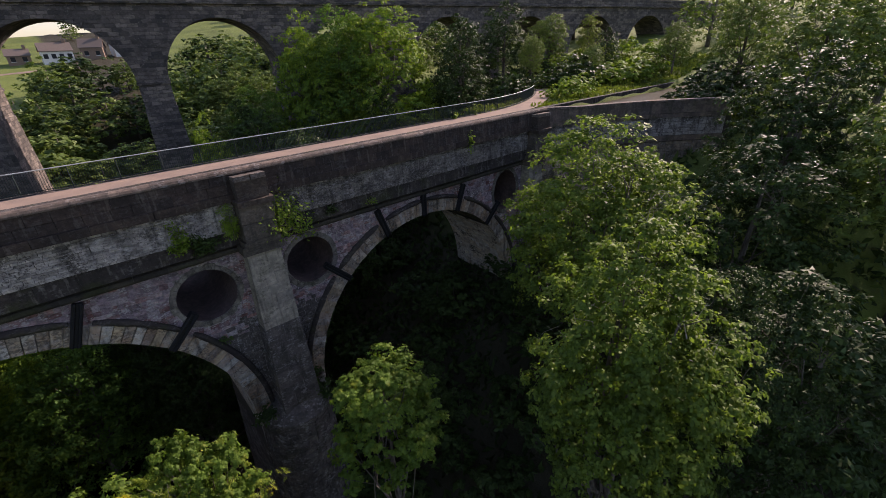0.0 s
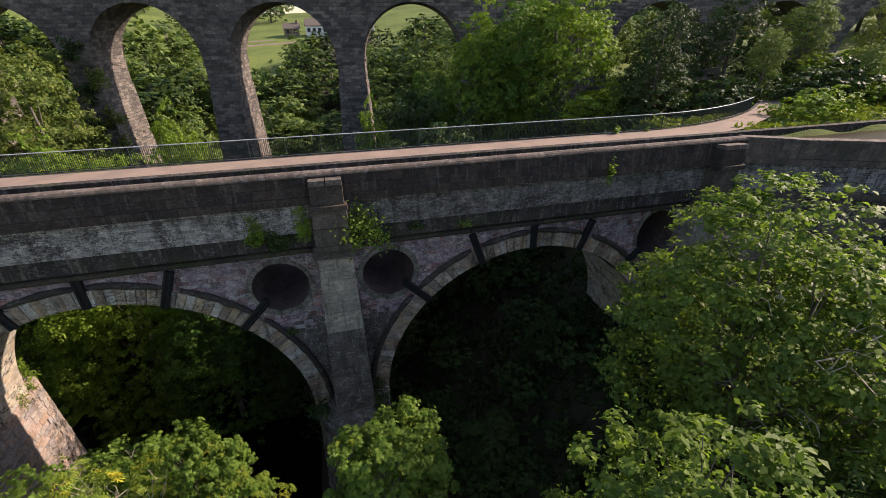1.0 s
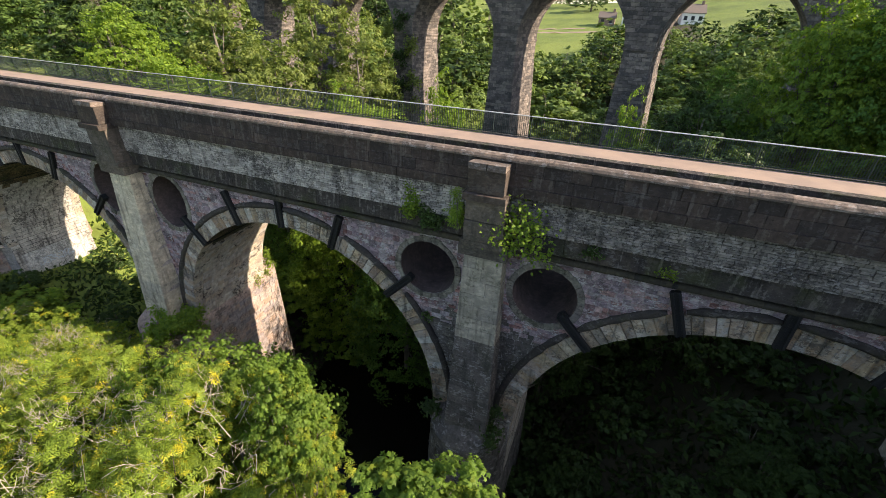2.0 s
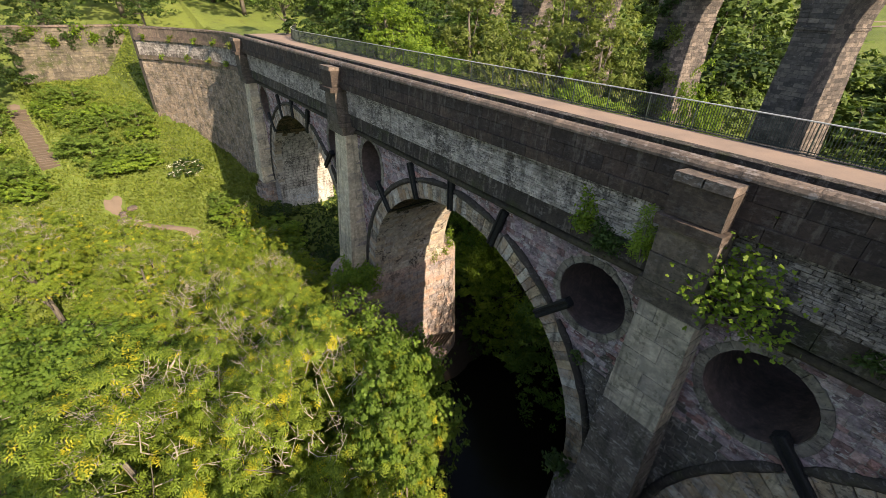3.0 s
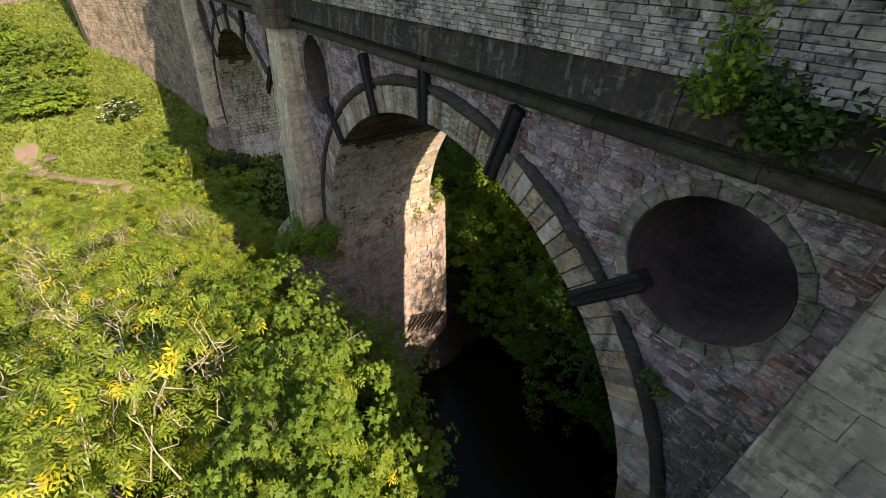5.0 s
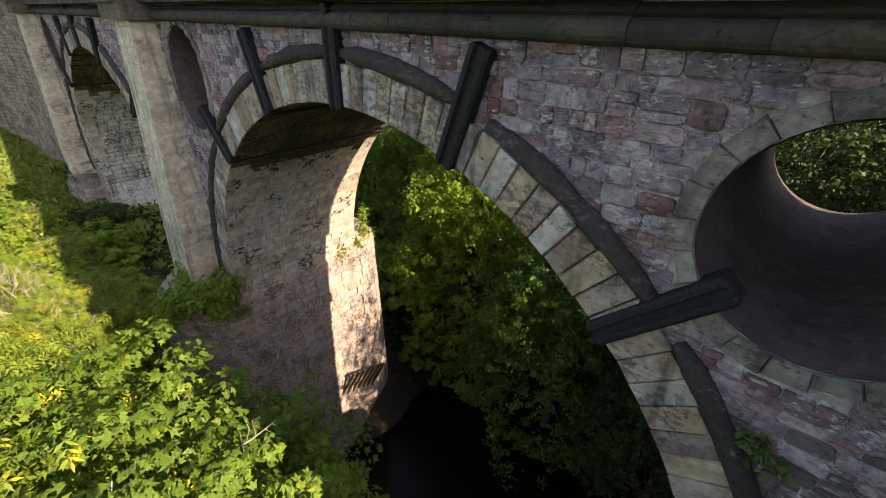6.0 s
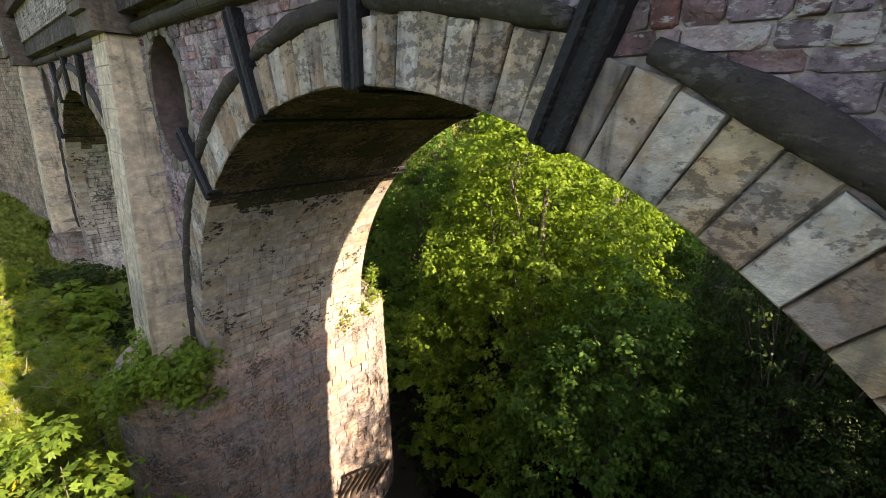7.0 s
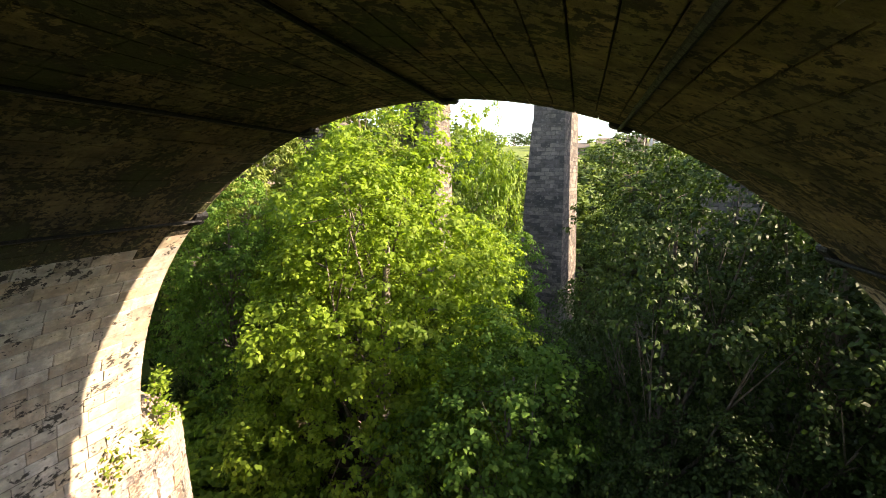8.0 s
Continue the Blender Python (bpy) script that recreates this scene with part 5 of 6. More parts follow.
def tree_kinds():
    k = {}
    k["syc"] = (make_tree("sycamore_tree", 3, 16.0, 5.2, M_SYC, 150, 240, 0.215, lobed_tris, 0.32, 0.2), 16.0)
    bare_branches(k["syc"][0], 7, 16.0, 5.2, 14)
    k["ash"] = (make_tree("ash_tree", 5, 18.0, 5.6, M_ASHY, 165, 72, 0.37, ash_tris, 0.34, 0.2, spray=0.45), 18.0)
    bare_branches(k["ash"][0], 6, 18.0, 5.6, 170, 0.034)
    k["nash"] = (make_tree("ash_tree", 51, 18.0, 5.6, M_ASHY, 190, 110, 0.3, ash_kites, 0.34, 0.2, spray=0.45), 18.0)
    bare_branches(k["nash"][0], 52, 18.0, 5.6, 170)
    k["young"] = (make_tree("ash_tree", 41, 9.0, 4.0, M_ASHY, 85, 40, 0.4, ash_tris, 0.16, 0.0, limbs=12, skirt=0.6), 9.0)
    bare_branches(k["young"][0], 42, 9.0, 4.0, 26, 0.025)
    k["ash2"] = (make_tree("ash_tree", 25, 18.0, 5.6, M_ASH, 130, 150, 0.31, leaf_tris, 0.34, 0.15), 18.0)
    k["round"] = (make_tree("ash_tree", 61, 23.5, 4.0, M_ASHG, 180, 250, 0.19, leaf_kites, 0.3, 0.36, spray=0.5, limbs=22), 23.5)
    bare_branches(k["round"][0], 62, 23.5, 4.0, 14)
    k["ball"] = (make_tree("sycamore_tree", 63, 19.0, 2.5, M_SYC, 80, 190, 0.2, lobed_tris, 0.2, 0.62, spray=0.5, limbs=14), 19.0)
    k["broad"] = (make_tree("ash_tree", 65, 18.3, 4.9, M_ASHG, 170, 230, 0.2, leaf_kites, 0.3, 0.3, spray=0.5, limbs=22), 18.3)
    bare_branches(k["broad"][0], 66, 18.3, 4.9, 60)
    k["bigleaf"] = (make_tree("lime_tree", 19, 20.0, 6.6, M_LINDEN, 230, 460, 0.185, leaf_kites, 0.38, 0.0, skirt=0.8, spray=0.5), 20.0)
    k["lime"] = (make_tree("lime_tree", 9, 20.0, 6.6, M_LIME, 150, 170, 0.33, leaf_tris, 0.38, 0.0, skirt=1.0), 20.0)
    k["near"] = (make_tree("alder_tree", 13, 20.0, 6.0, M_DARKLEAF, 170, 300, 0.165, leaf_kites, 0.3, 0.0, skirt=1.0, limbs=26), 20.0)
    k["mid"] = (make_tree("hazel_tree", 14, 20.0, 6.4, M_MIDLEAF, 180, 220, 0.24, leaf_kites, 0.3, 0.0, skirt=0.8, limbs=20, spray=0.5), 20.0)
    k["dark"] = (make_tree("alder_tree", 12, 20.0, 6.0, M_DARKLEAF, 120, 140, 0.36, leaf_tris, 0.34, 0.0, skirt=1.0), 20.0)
    k["willow"] = (make_tree("willow_tree", 15, 20.0, 5.6, M_GREYLEAF, 120, 160, 0.32, leaf_tris, 0.34, 0.0, skirt=1.0), 20.0)
    bare_branches(k["willow"][0], 8, 20.0, 5.6, 14)
    k["far"] = (make_tree("beech_tree", 21, 14.0, 6.4, M_ASH, 52, 26, 1.0, leaf_tris, 0.35, 0.0, limbs=3, skirt=1.0), 14.0)
    k["fardark"] = (make_tree("oak_tree", 22, 14.0, 6.6, M_DARKLEAF, 52, 26, 1.0, leaf_tris, 0.35, 0.0, limbs=3, skirt=1.0), 14.0)
    k["wood"] = (make_tree("beech_tree", 71, 14.0, 5.6, M_ASH, 80, 52, 0.5, leaf_tris, 0.3, 0.0, limbs=5, skirt=1.0), 14.0)
    k["wooddark"] = (make_tree("oak_tree", 72, 14.0, 5.8, M_ALDER, 80, 52, 0.5, leaf_tris, 0.3, 0.0, limbs=5, skirt=1.0), 14.0)
    k["shrub"] = (make_tree("shrub", 31, 3.0, 1.9, M_DARKLEAF, 24, 52, 0.29, leaf_tris, 0.05, 0.0, limbs=6), 3.0)
    k["bramble"] = (make_tree("bramble_bush", 33, 2.4, 2.0, M_LIME, 24, 52, 0.27, leaf_tris, 0.04, 0.0, limbs=6), 2.4)
    k["hazel"] = (make_tree("hazel_bush", 35, 3.0, 2.2, M_HAZEL, 30, 80, 0.2, leaf_tris, 0.05, 0.0, limbs=6), 3.0)
    return k


KINDS = tree_kinds()
FRONT = "in front of the aqueduct"
TREES = [
    # kind, x, y, top, turn, width, label
    ("nash", -8.6, -9.2, 21.2, 2.1, 0.78, "bright feathery ash tree close to the pier"),
    ("ball", -5.7, -6.9, 20.9, 0.4, 0.62, "small bright sycamore tree at the edge of the gorge"),
    ("syc", -10.8, -5.6, 19.8, 4.1, 0.72, "bright green sycamore tree against the pier"),
    ("ash", -14.6, -9.4, 19.2, 0.3, 0.85, "yellow-green ash tree with feathery leaves " + FRONT),
    ("ash", -12.0, -14.0, 19.4, 2.4, 1.0, "feathery yellow-green ash tree with bare twigs showing"),
    ("ash", -20.5, -10.5, 18.4, 1.0, 0.85, "feathery yellow-green ash tree with bare twigs showing"),
    ("ash", -28.0, -14.0, 17.6, 4.0, 0.95, "feathery ash tree on the river bank"),
    ("syc", -20.0, -18.0, 18.0, 5.0, 1.0, "yellow-flecked sycamore tree on the slope"),
    ("ash", -34.0, -20.0, 18.6, 2.9, 0.95, "feathery ash tree on the meadow's edge"),
    ("young", -32.0, -9.6, 14.8, 0.4, 1.0, "low feathery ash tree at the meadow's edge"),
    ("syc", -18.4, -7.6, 16.4, 5.2, 0.6, "bright sunlit sycamore tree beside the pier"),
    ("ash", -22.4, -6.6, 17.4, 1.2, 0.62, "sunlit young ash tree beside the pier"),
    ("young", -26.0, -6.4, 14.2, 2.4, 0.9, "low feathery ash tree beside the aqueduct"),
    ("young", -37.5, -14.5, 15.4, 3.4, 1.0, "low feathery ash tree at the meadow's edge"),
    ("young", -42.0, -20.0, 16.2, 1.4, 1.0, "spreading young ash tree on the meadow"),
    ("young", -44.0, -26.0, 17.0, 4.4, 1.0, "spreading young ash tree on the meadow"),
    ("young", -52.0, -27.0, 17.6, 5.1, 0.9, "spreading young ash tree below the steps"),
    ("young", -29.0, -3.2, 12.6, 0.7, 0.9, "shaded young ash tree below the aqueduct"),
    ("young", -34.0, -4.4, 13.2, 2.7, 0.9, "shaded young ash tree below the aqueduct"),
    ("young", -39.0, -4.6, 13.6, 4.7, 0.8, "shaded young ash tree below the aqueduct"),
    ("young", -25.6, -2.9, 12.2, 5.7, 0.8, "shaded young ash tree beside the pier"),
    ("ball", 1.4, -9.0, 21.6, 1.5, 1.0, "small bright green tree growing up to the pier"),
    ("broad", 14.8, -10.8, 29.3, 0.8, 1.0, "tall grey-green ash tree beside the end pilaster"),
    ("round", 6.4, -16.9, 28.3, 2.6, 0.84, "light green ash tree rising from the gorge"),
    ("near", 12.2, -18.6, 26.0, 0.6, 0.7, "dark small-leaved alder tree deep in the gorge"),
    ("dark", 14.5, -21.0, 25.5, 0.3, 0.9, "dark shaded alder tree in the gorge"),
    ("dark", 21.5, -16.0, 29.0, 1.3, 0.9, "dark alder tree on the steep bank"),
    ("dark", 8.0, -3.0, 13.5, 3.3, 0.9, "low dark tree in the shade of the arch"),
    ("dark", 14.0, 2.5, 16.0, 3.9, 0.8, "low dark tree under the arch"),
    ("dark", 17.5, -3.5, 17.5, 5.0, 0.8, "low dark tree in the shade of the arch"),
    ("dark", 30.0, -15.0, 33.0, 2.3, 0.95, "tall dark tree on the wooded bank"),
    ("ash2", 27.5, -23.0, 33.0, 3.0, 1.0, "tall back-lit ash tree on the wooded bank"),
    ("ash2", 39.0, -14.0, 36.5, 4.4, 0.95, "tall back-lit ash tree above the wing wall"),
    ("ash2", 38.0, -26.0, 37.0, 4.4, 1.1, "tall back-lit tree on the wooded bank"),
    ("ash2", 50.0, -17.0, 38.0, 5.2, 1.0, "tall hazy tree on the wooded bank"),
    ("ash2", 52.0, -5.0, 37.5, 0.1, 0.9, "tall hazy tree beside the canal"),
    # between aqueduct and viaduct
    ("bigleaf", -18.4, 18.3, 25.6, 0.0, 0.86, "large sunlit lime tree with dense rounded crown"),
    ("mid", -11.0, 13.8, 17.0, 2.2, 0.9, "deep green tree below the lime tree"),
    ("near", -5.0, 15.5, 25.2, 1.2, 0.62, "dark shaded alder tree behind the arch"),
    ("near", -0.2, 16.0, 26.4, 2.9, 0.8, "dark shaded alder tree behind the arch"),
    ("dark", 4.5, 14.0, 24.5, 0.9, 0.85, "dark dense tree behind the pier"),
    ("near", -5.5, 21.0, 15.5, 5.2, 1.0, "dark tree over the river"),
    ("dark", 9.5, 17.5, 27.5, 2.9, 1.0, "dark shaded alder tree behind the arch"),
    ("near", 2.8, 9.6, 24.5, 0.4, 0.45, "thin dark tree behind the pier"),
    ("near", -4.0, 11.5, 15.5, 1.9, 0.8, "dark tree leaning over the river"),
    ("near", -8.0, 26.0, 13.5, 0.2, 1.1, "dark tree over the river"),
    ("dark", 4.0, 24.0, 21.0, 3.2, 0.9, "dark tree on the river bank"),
    ("mid", -27.5, 17.5, 22.0, 4.2, 0.75, "dark green tree beside the lime tree"),
    ("mid", -14.0, 27.0, 19.0, 3.2, 0.7, "bright green tree beside the river"),
    ("lime", -15.9, 34.0, 27.8, 0.9, 0.36, "pale willow tree beside the viaduct pier"),
    ("lime", -25.0, 26.5, 26.5, 2.4, 0.8, "bright green tree behind the railing"),
    ("willow", -33.0, 24.0, 31.0, 0.5, 0.85, "tall grey-green willow tree with pale stems"),
    ("lime", -41.0, 19.0, 29.5, 1.9, 0.85, "bright green tree behind the railing"),
    ("willow", -46.0, 31.0, 36.0, 3.4, 0.95, "tall grey-green willow tree with pale stems"),
    ("willow", -29.5, 38.0, 33.5, 3.4, 0.75, "tall willow tree beside the viaduct pier"),
    ("lime", -50.0, 20.0, 34.0, 3.0, 0.85, "bright green tree behind the towing path"),
    ("willow", -38.0, 40.0, 38.0, 1.4, 0.8, "tall grey-green willow tree beside the viaduct"),
    ("dark", -58.0, 24.0, 38.0, 3.0, 0.95, "dark tree behind the towing path"),
    ("lime", 5.2, 27.0, 28.2, 0.4, 0.3, "slender pale green tree near the viaduct pier"),
    ("dark", 11.0, 30.0, 29.0, 1.6, 0.75, "dark green tree between aqueduct and viaduct"),
    ("dark", 14.5, 24.0, 27.5, 4.6, 0.6, "dark green tree between aqueduct and viaduct"),
    ("lime", 20.8, 31.0, 33.0, 1.1, 0.7, "tall sunlit tree with pale branches"),
    ("lime", 19.6, 32.5, 37.5, 5.1, 0.62, "tall sunlit tree in front of the viaduct"),
    ("mid", 12.8, 34.0, 30.0, 2.1, 0.7, "green tree in front of the viaduct"),
    ("mid", 23.6, 31.5, 38.5, 3.1, 0.8, "tall green tree in front of the viaduct"),
    ("dark", 24.5, 24.0, 29.0, 5.1, 0.6, "dark tree in the shade behind the railing"),
    ("lime", 28.6, 29.5, 39.0, 2.0, 1.02, "tall grey-green tree beside the towing path"),
    ("dark", 34.0, 20.5, 36.0, 2.5, 0.85, "tall dark tree beside the towing path"),
    ("dark", 41.0, 26.5, 37.0, 0.6, 0.95, "tall dark tree beside the towing path"),
    ("ash2", 47.0, 19.5, 34.0, 1.7, 0.65, "hazy tree at the bend of the towing path"),
    ("dark", 48.0, 25.5, 39.0, 2.2, 0.95, "tall dark tree beyond the towing path"),
    ("dark", 62.0, 46.0, 40.0, 3.9, 0.95, "tall dark tree beyond the towing path"),
    ("willow", 65.0, 21.5, 37.0, 0.9, 0.8, "hazy grey-green tree beyond the towing path"),
    ("ash2", 57.0, 24.0, 37.0, 2.8, 0.95, "tall dark tree beside the canal"),
    ("ash2", 51.0, 12.5, 32.5, 4.0, 0.8, "hazy tree beside the canal"),
    ("dark", 60.0, 15.5, 34.5, 5.0, 0.9, "tall tree beyond the grassy bank"),
    ("ash2", 64.0, 7.0, 35.0, 0.8, 0.9, "hazy tree beside the canal"),
    # beyond the left wing wall
    ("dark", -82.0, -5.0, 37.0, 1.0, 0.9, "dark tree above the wing wall"),
    ("ash2", -68.0, 12.0, 38.0, 1.0, 0.9, "leafy tree beside the towing path"),
    ("dark", -84.0, -17.0, 36.0, 2.0, 1.0, "dark tree at the head of the steps"),
    ("dark", -71.5, -25.0, 31.0, 2.7, 1.3, "dark tree beside the steps"),
    ("ash2", -86.0, -29.0, 36.0, 0.0, 1.0, "leafy tree on the slope beside the steps"),
    ("dark", -78.0, -33.0, 31.0, 4.0, 0.9, "dark tree on the slope below the steps"),
]
for kind, x, y, top, turn, wide, label in TREES:
    src, tall = KINDS[kind]
    plant(src, x, y, top, tall, turn, label, 0.0, wide)

rw = random.Random(4)


def wood(n, x0, x1, y0, y1, low, high, label, keep=None):
    """Trees strewn over a stretch of hillside."""
    for _ in range(n):
        x, y = rw.uniform(x0, x1), rw.uniform(y0, y1)
        h, turn, kind = rw.uniform(low, high), rw.uniform(0, 6), rw.choice(("far", "far", "fardark"))
        if y < 80 and abs(x) < 110:
            kind = {"far": "wood", "fardark": "wooddark"}[kind]
        if (keep and not keep(x, y, h)) or -6 < behind_line(x, y) < 13:
            continue
        src, tall = KINDS[kind]
        plant(src, x, y, float(land(x, y)) + h, tall, turn, label, 0.0, rw.uniform(0.95, 1.45), "trees in the far woods")


BEYOND = "leafy tree in the woods beyond the viaduct"
wood(96, -55, 75, 55, 104, 9, 14, BEYOND)
wood(24, 62, 110, 26, 50, 10, 14, "tall tree in the dark wood beyond the canal")
wood(16, -104, -56, 26, 54, 12, 17, "leafy tree on the hillside behind the canal")
wood(50, -48, 80, 100, 150, 7, 11, BEYOND, lambda x, y, h: not (-34 < x < -6 and y > 118) and not (y > 135 and -6 < x < 30))
wood(30, -120, -40, 56, 140, 13, 19, BEYOND)
wood(20, 60, 190, 56, 150, 13, 19, BEYOND)
wood(34, -170, 240, 200, 260, 6, 11, "distant tree on the hillside", lambda x, y, h: abs(x - 45) > 20 and not -16 < x < 8)
wood(44, -140, 170, 262, 300, 9, 14, "distant tree on the ridge", lambda x, y, h: not -16 < x < 8)
wood(30, 84, 140, -55, 30, 8, 12, "hazy tree on the wooded hillside")
wood(22, -140, -92, -60, 44, 13, 19, "leafy tree on the wooded hillside")
plant_all()


# ---------------------------------------------------------------- low growth
def bushes(kind, spots, label):
    src, tall = KINDS[kind]
    for x, y, h, turn, wide in spots:
        z = float(land(x, y)) - 0.1
        s = h / tall
        m = Matrix.Translation((x, y, z)) @ Matrix.Rotation(turn, 4, "Z") @ Matrix.Diagonal((s * wide, s * wide, s, 1))
        tagged(copy_thing(src, m), label, "bush", "bushes on the banks")


rb = random.Random(11)


def strewn(n, x0, x1, y0, y1, h0, h1, keep=lambda x, y: True):
    out = []
    while len(out) < n:
        x, y = rb.uniform(x0, x1), rb.uniform(y0, y1)
        if keep(x, y):
            out.append((x, y, rb.uniform(h0, h1), rb.uniform(0, 6.3), rb.uniform(0.9, 1.5)))
    return out


def off_path(x, y):
    return abs(y + 22.5 - (x + 72) * 0.19) > 2.2 and not (-54 < x < -36 and -18 < y < -6)


bushes("bramble", strewn(46, -74, -30, -27, -3, 0.9, 2.4, lambda x, y: off_path(x, y) and y < -4 - 0.5 * max(0, -47 - x)), "tangled light green bramble bush on the meadow")
bushes("hazel", strewn(34, -74, -44, -28, -4, 1.2, 3.0, lambda x, y: off_path(x, y) and y < -5 - 0.5 * max(0, -47 - x)), "rounded leafy hazel bush on the meadow")
bushes("shrub", strewn(12, -42, -25, -5.5, 5.5, 1.2, 2.6), "dark green bush in the aqueduct's shade")
bushes("bramble", strewn(18, -38, -25, -5.5, -1.2, 1.8, 3.2), "leafy green bush in the aqueduct's shade")
bushes("shrub", strewn(38, 2, 21, -14, 9, 1.4, 3.4), "dark green bush on the shaded bank")
bushes("shrub", strewn(16, -60, -22, 9, 16, 1.5, 3.2), "leafy bush below the railing")
bushes("bramble", strewn(12, -40, -18, 10, 15, 2.0, 4.0), "bright leafy bush below the railing")
bushes("shrub", strewn(18, 32, 58, 12, 26, 2.0, 4.5), "dark leafy bush at the edge of the wood")
bushes("shrub", strewn(10, 2, 30, 10, 20, 2.0, 4.0), "leafy bush behind the aqueduct")
bushes("shrub", [(40.5 + 2.6 * i, -5.2 - 2.0 * math.sin(i * 1.7), 3.2 + 0.8 * math.sin(i * 2.3), i * 1.1, 1.3) for i in range(9)], "dark leafy hedge bush beside the canal")
bushes("bramble", [(-78.4, -20.0 + 2.1 * i, 1.8, i * 1.3, 1.2) for i in range(7)], "green bush above the retaining wall")
bushes("shrub", strewn(9, -21.5, -18.9, -3.5, 2.0, 0.8, 1.5), "dark green bush at the pier's foot")
bushes("bramble", strewn(22, 45, 76, 9, 27, 1.8, 3.8), "leafy bush on the bank beyond the canal")
bushes("bramble", [(39.5, 7.6, 2.2, 0.3, 1.2), (42.5, 9.0, 2.4, 2.0, 1.2), (36.5, 8.6, 1.2, 1.0, 1.0)], "pale bush in the grass beside the canal")


def tufts(name, n, area, size, mat, label, cat, seed, upright=0.75, keep=None):
    """Countless blades and low leaves over a stretch of ground."""
    rng = np.random.default_rng(seed)
    x, y = rng.uniform(area[0], area[1], n), rng.uniform(area[2], area[3], n)
    if keep is not None:
        ok = keep(x, y)
        x, y = x[ok], y[ok]
    z = land(x, y)
    pos = np.stack([x, y, z + rng.uniform(0.0, 1.0, len(x)) ** 2 * size * 0.8], 1)
    nor = unit(rng.normal(size=(len(x), 3)) * np.array([1, 1, 1 - upright]) + np.array([0, 0, 0.25]))
    ob = new(name, quads(name, leaf_quads(pos, nor, size, rng, 0.2, 0.4), mat))
    return tagged(ob, label, cat, kind="stuff")


tufts("meadow_grass", 90000, (-80, -26, -30, 0), 0.34, M_GRASS, "long rough meadow grass and nettles", "grass", 1, 0.9, lambda x, y: ((np.abs(y + 22.5 - (x + 72) * 0.19) > 1.0) | (x > -56.5)) & (np.hypot((x + 49.8) / 1.5, (y + 15.2) / 1.0) > 1) & ((np.abs((y + 13.8) - (x + 45.9) * 1.1) > 0.7) | (x < -47) | (x > -41)))
tufts("bank_grass", 24000, (24.5, 78, -9, 27), 0.5, M_GRASS, "bright rough grass between canal and path", "grass", 2, 0.8, lambda x, y: ((y < 6.2 + 0.03 * np.clip(x - 23, 0, 60) ** 1.9 - 1.6) | (y > 7.2 + 0.03 * np.clip(x - 23, 0, 60) ** 1.9) | (x > 44)) & ((y > 4.9) | ((x > 42) & (y < -2.2))))
tufts("undergrowth", 42000, (-64, 64, -34, 45), 0.8, M_DARKLEAF, "low dark woodland undergrowth", "undergrowth", 3, 0.3, lambda x, y: ((x < -19.5) | (x > -4)) & ((y < -1) | (y > 8)) & (land(x, y) < 26) & ~((x < -26) & (y < 0)))
tufts("pier_undergrowth", 9000, (-43, 24, -2, 9), 0.6, M_DARKLEAF, "low ferns and nettles under the arches", "undergrowth", 4, 0.3, lambda x, y: ((x < -24.5) | (x > 2.5)) & (land(x, y) < 22))


# dark ferns added over the bank to deepen its shade
tufts("bank_fern", 3200, (-22.5, -18.3, -6, 14), 0.5, M_DARKLEAF, "dark wet ferns on the river bank", "fern", 6, 0.3, lambda x, y: (land(x, y) > -0.3) & (land(x, y) < 3.4) & ((y < 3.6) | (y > 9.5)))


def sprig(name, at, size, n, leaf, mat, label, cat, stretch=(1, 1, 1), seed=0, fn=leaf_quads, lean=(0, -0.4, 0.3)):
    """A small plant rooted in a joint: thin stems and leaves."""
    rng = np.random.default_rng(seed)
    root = tagged(empty(name, at), label, cat)
    k = 9
    tips = unit(rng.normal(size=(k, 3)) * 0.8 + np.array(lean)) * rng.uniform(0.5, 1.0, (k, 1)) * np.array(stretch) * size
    stems = [tube([at, Vector(at) + Vector(t) * 0.5 + Vector((0, -0.05, 0.06)), Vector(at) + Vector(t)], [0.02, 0.014, 0.005], 4) for t in tips]
    for stem in stems if cat == "sapling" else [joined(stems)]:
        child("stem", raw("stem", *stem, M_BARK), root)
    m = n // k
    along = rng.uniform(0.25, 1.05, (k, m, 1))
    pos = (tips[:, None] * along + rng.normal(size=(k, m, 3)) * 0.13 * size).reshape(-1, 3)
    nor = unit(rng.normal(size=(len(pos), 3)) * 0.5 + np.array([0.1, -0.35, 0.75]))
    child("leaves", quads("leaves", fn(pos + np.array(at), nor, leaf, rng), mat), root)
    return root


sprig("wall_sapling", (1.5, -0.8, 24.75), 2.0, 620, 0.16, M_LIME, "bright green sycamore sapling rooted beside the pilaster", "sapling", (0.8, 0.5, 1.0), 1, sycamore_quads, (0.35, -0.5, 0.75))
sprig("wall_sapling", (1.6, -0.85, 24.5), 1.5, 240, 0.16, M_LIME, "trailing green sycamore shoot beside the sapling", "sapling", (1.1, 0.45, 0.55), 11, sycamore_quads, (0.95, -0.45, 0.3))
sprig("wall_fern", (-1.05, -0.85, 24.9), 1.0, 110, 0.3, M_LIME, "slender pale green ash seedling against the pilaster", "seedling", (0.4, 0.35, 1.9), 2, ash_kites, (-0.1, -0.3, 0.9))
sprig("ivy", (-3.25, -0.6, 25.0), 0.82, 800, 0.12, M_LIME, "dark green leafy ivy on the upper wall", "ivy", (0.6, 0.25, 1.9), 3, lean=(0.0, -0.2, 0.8))
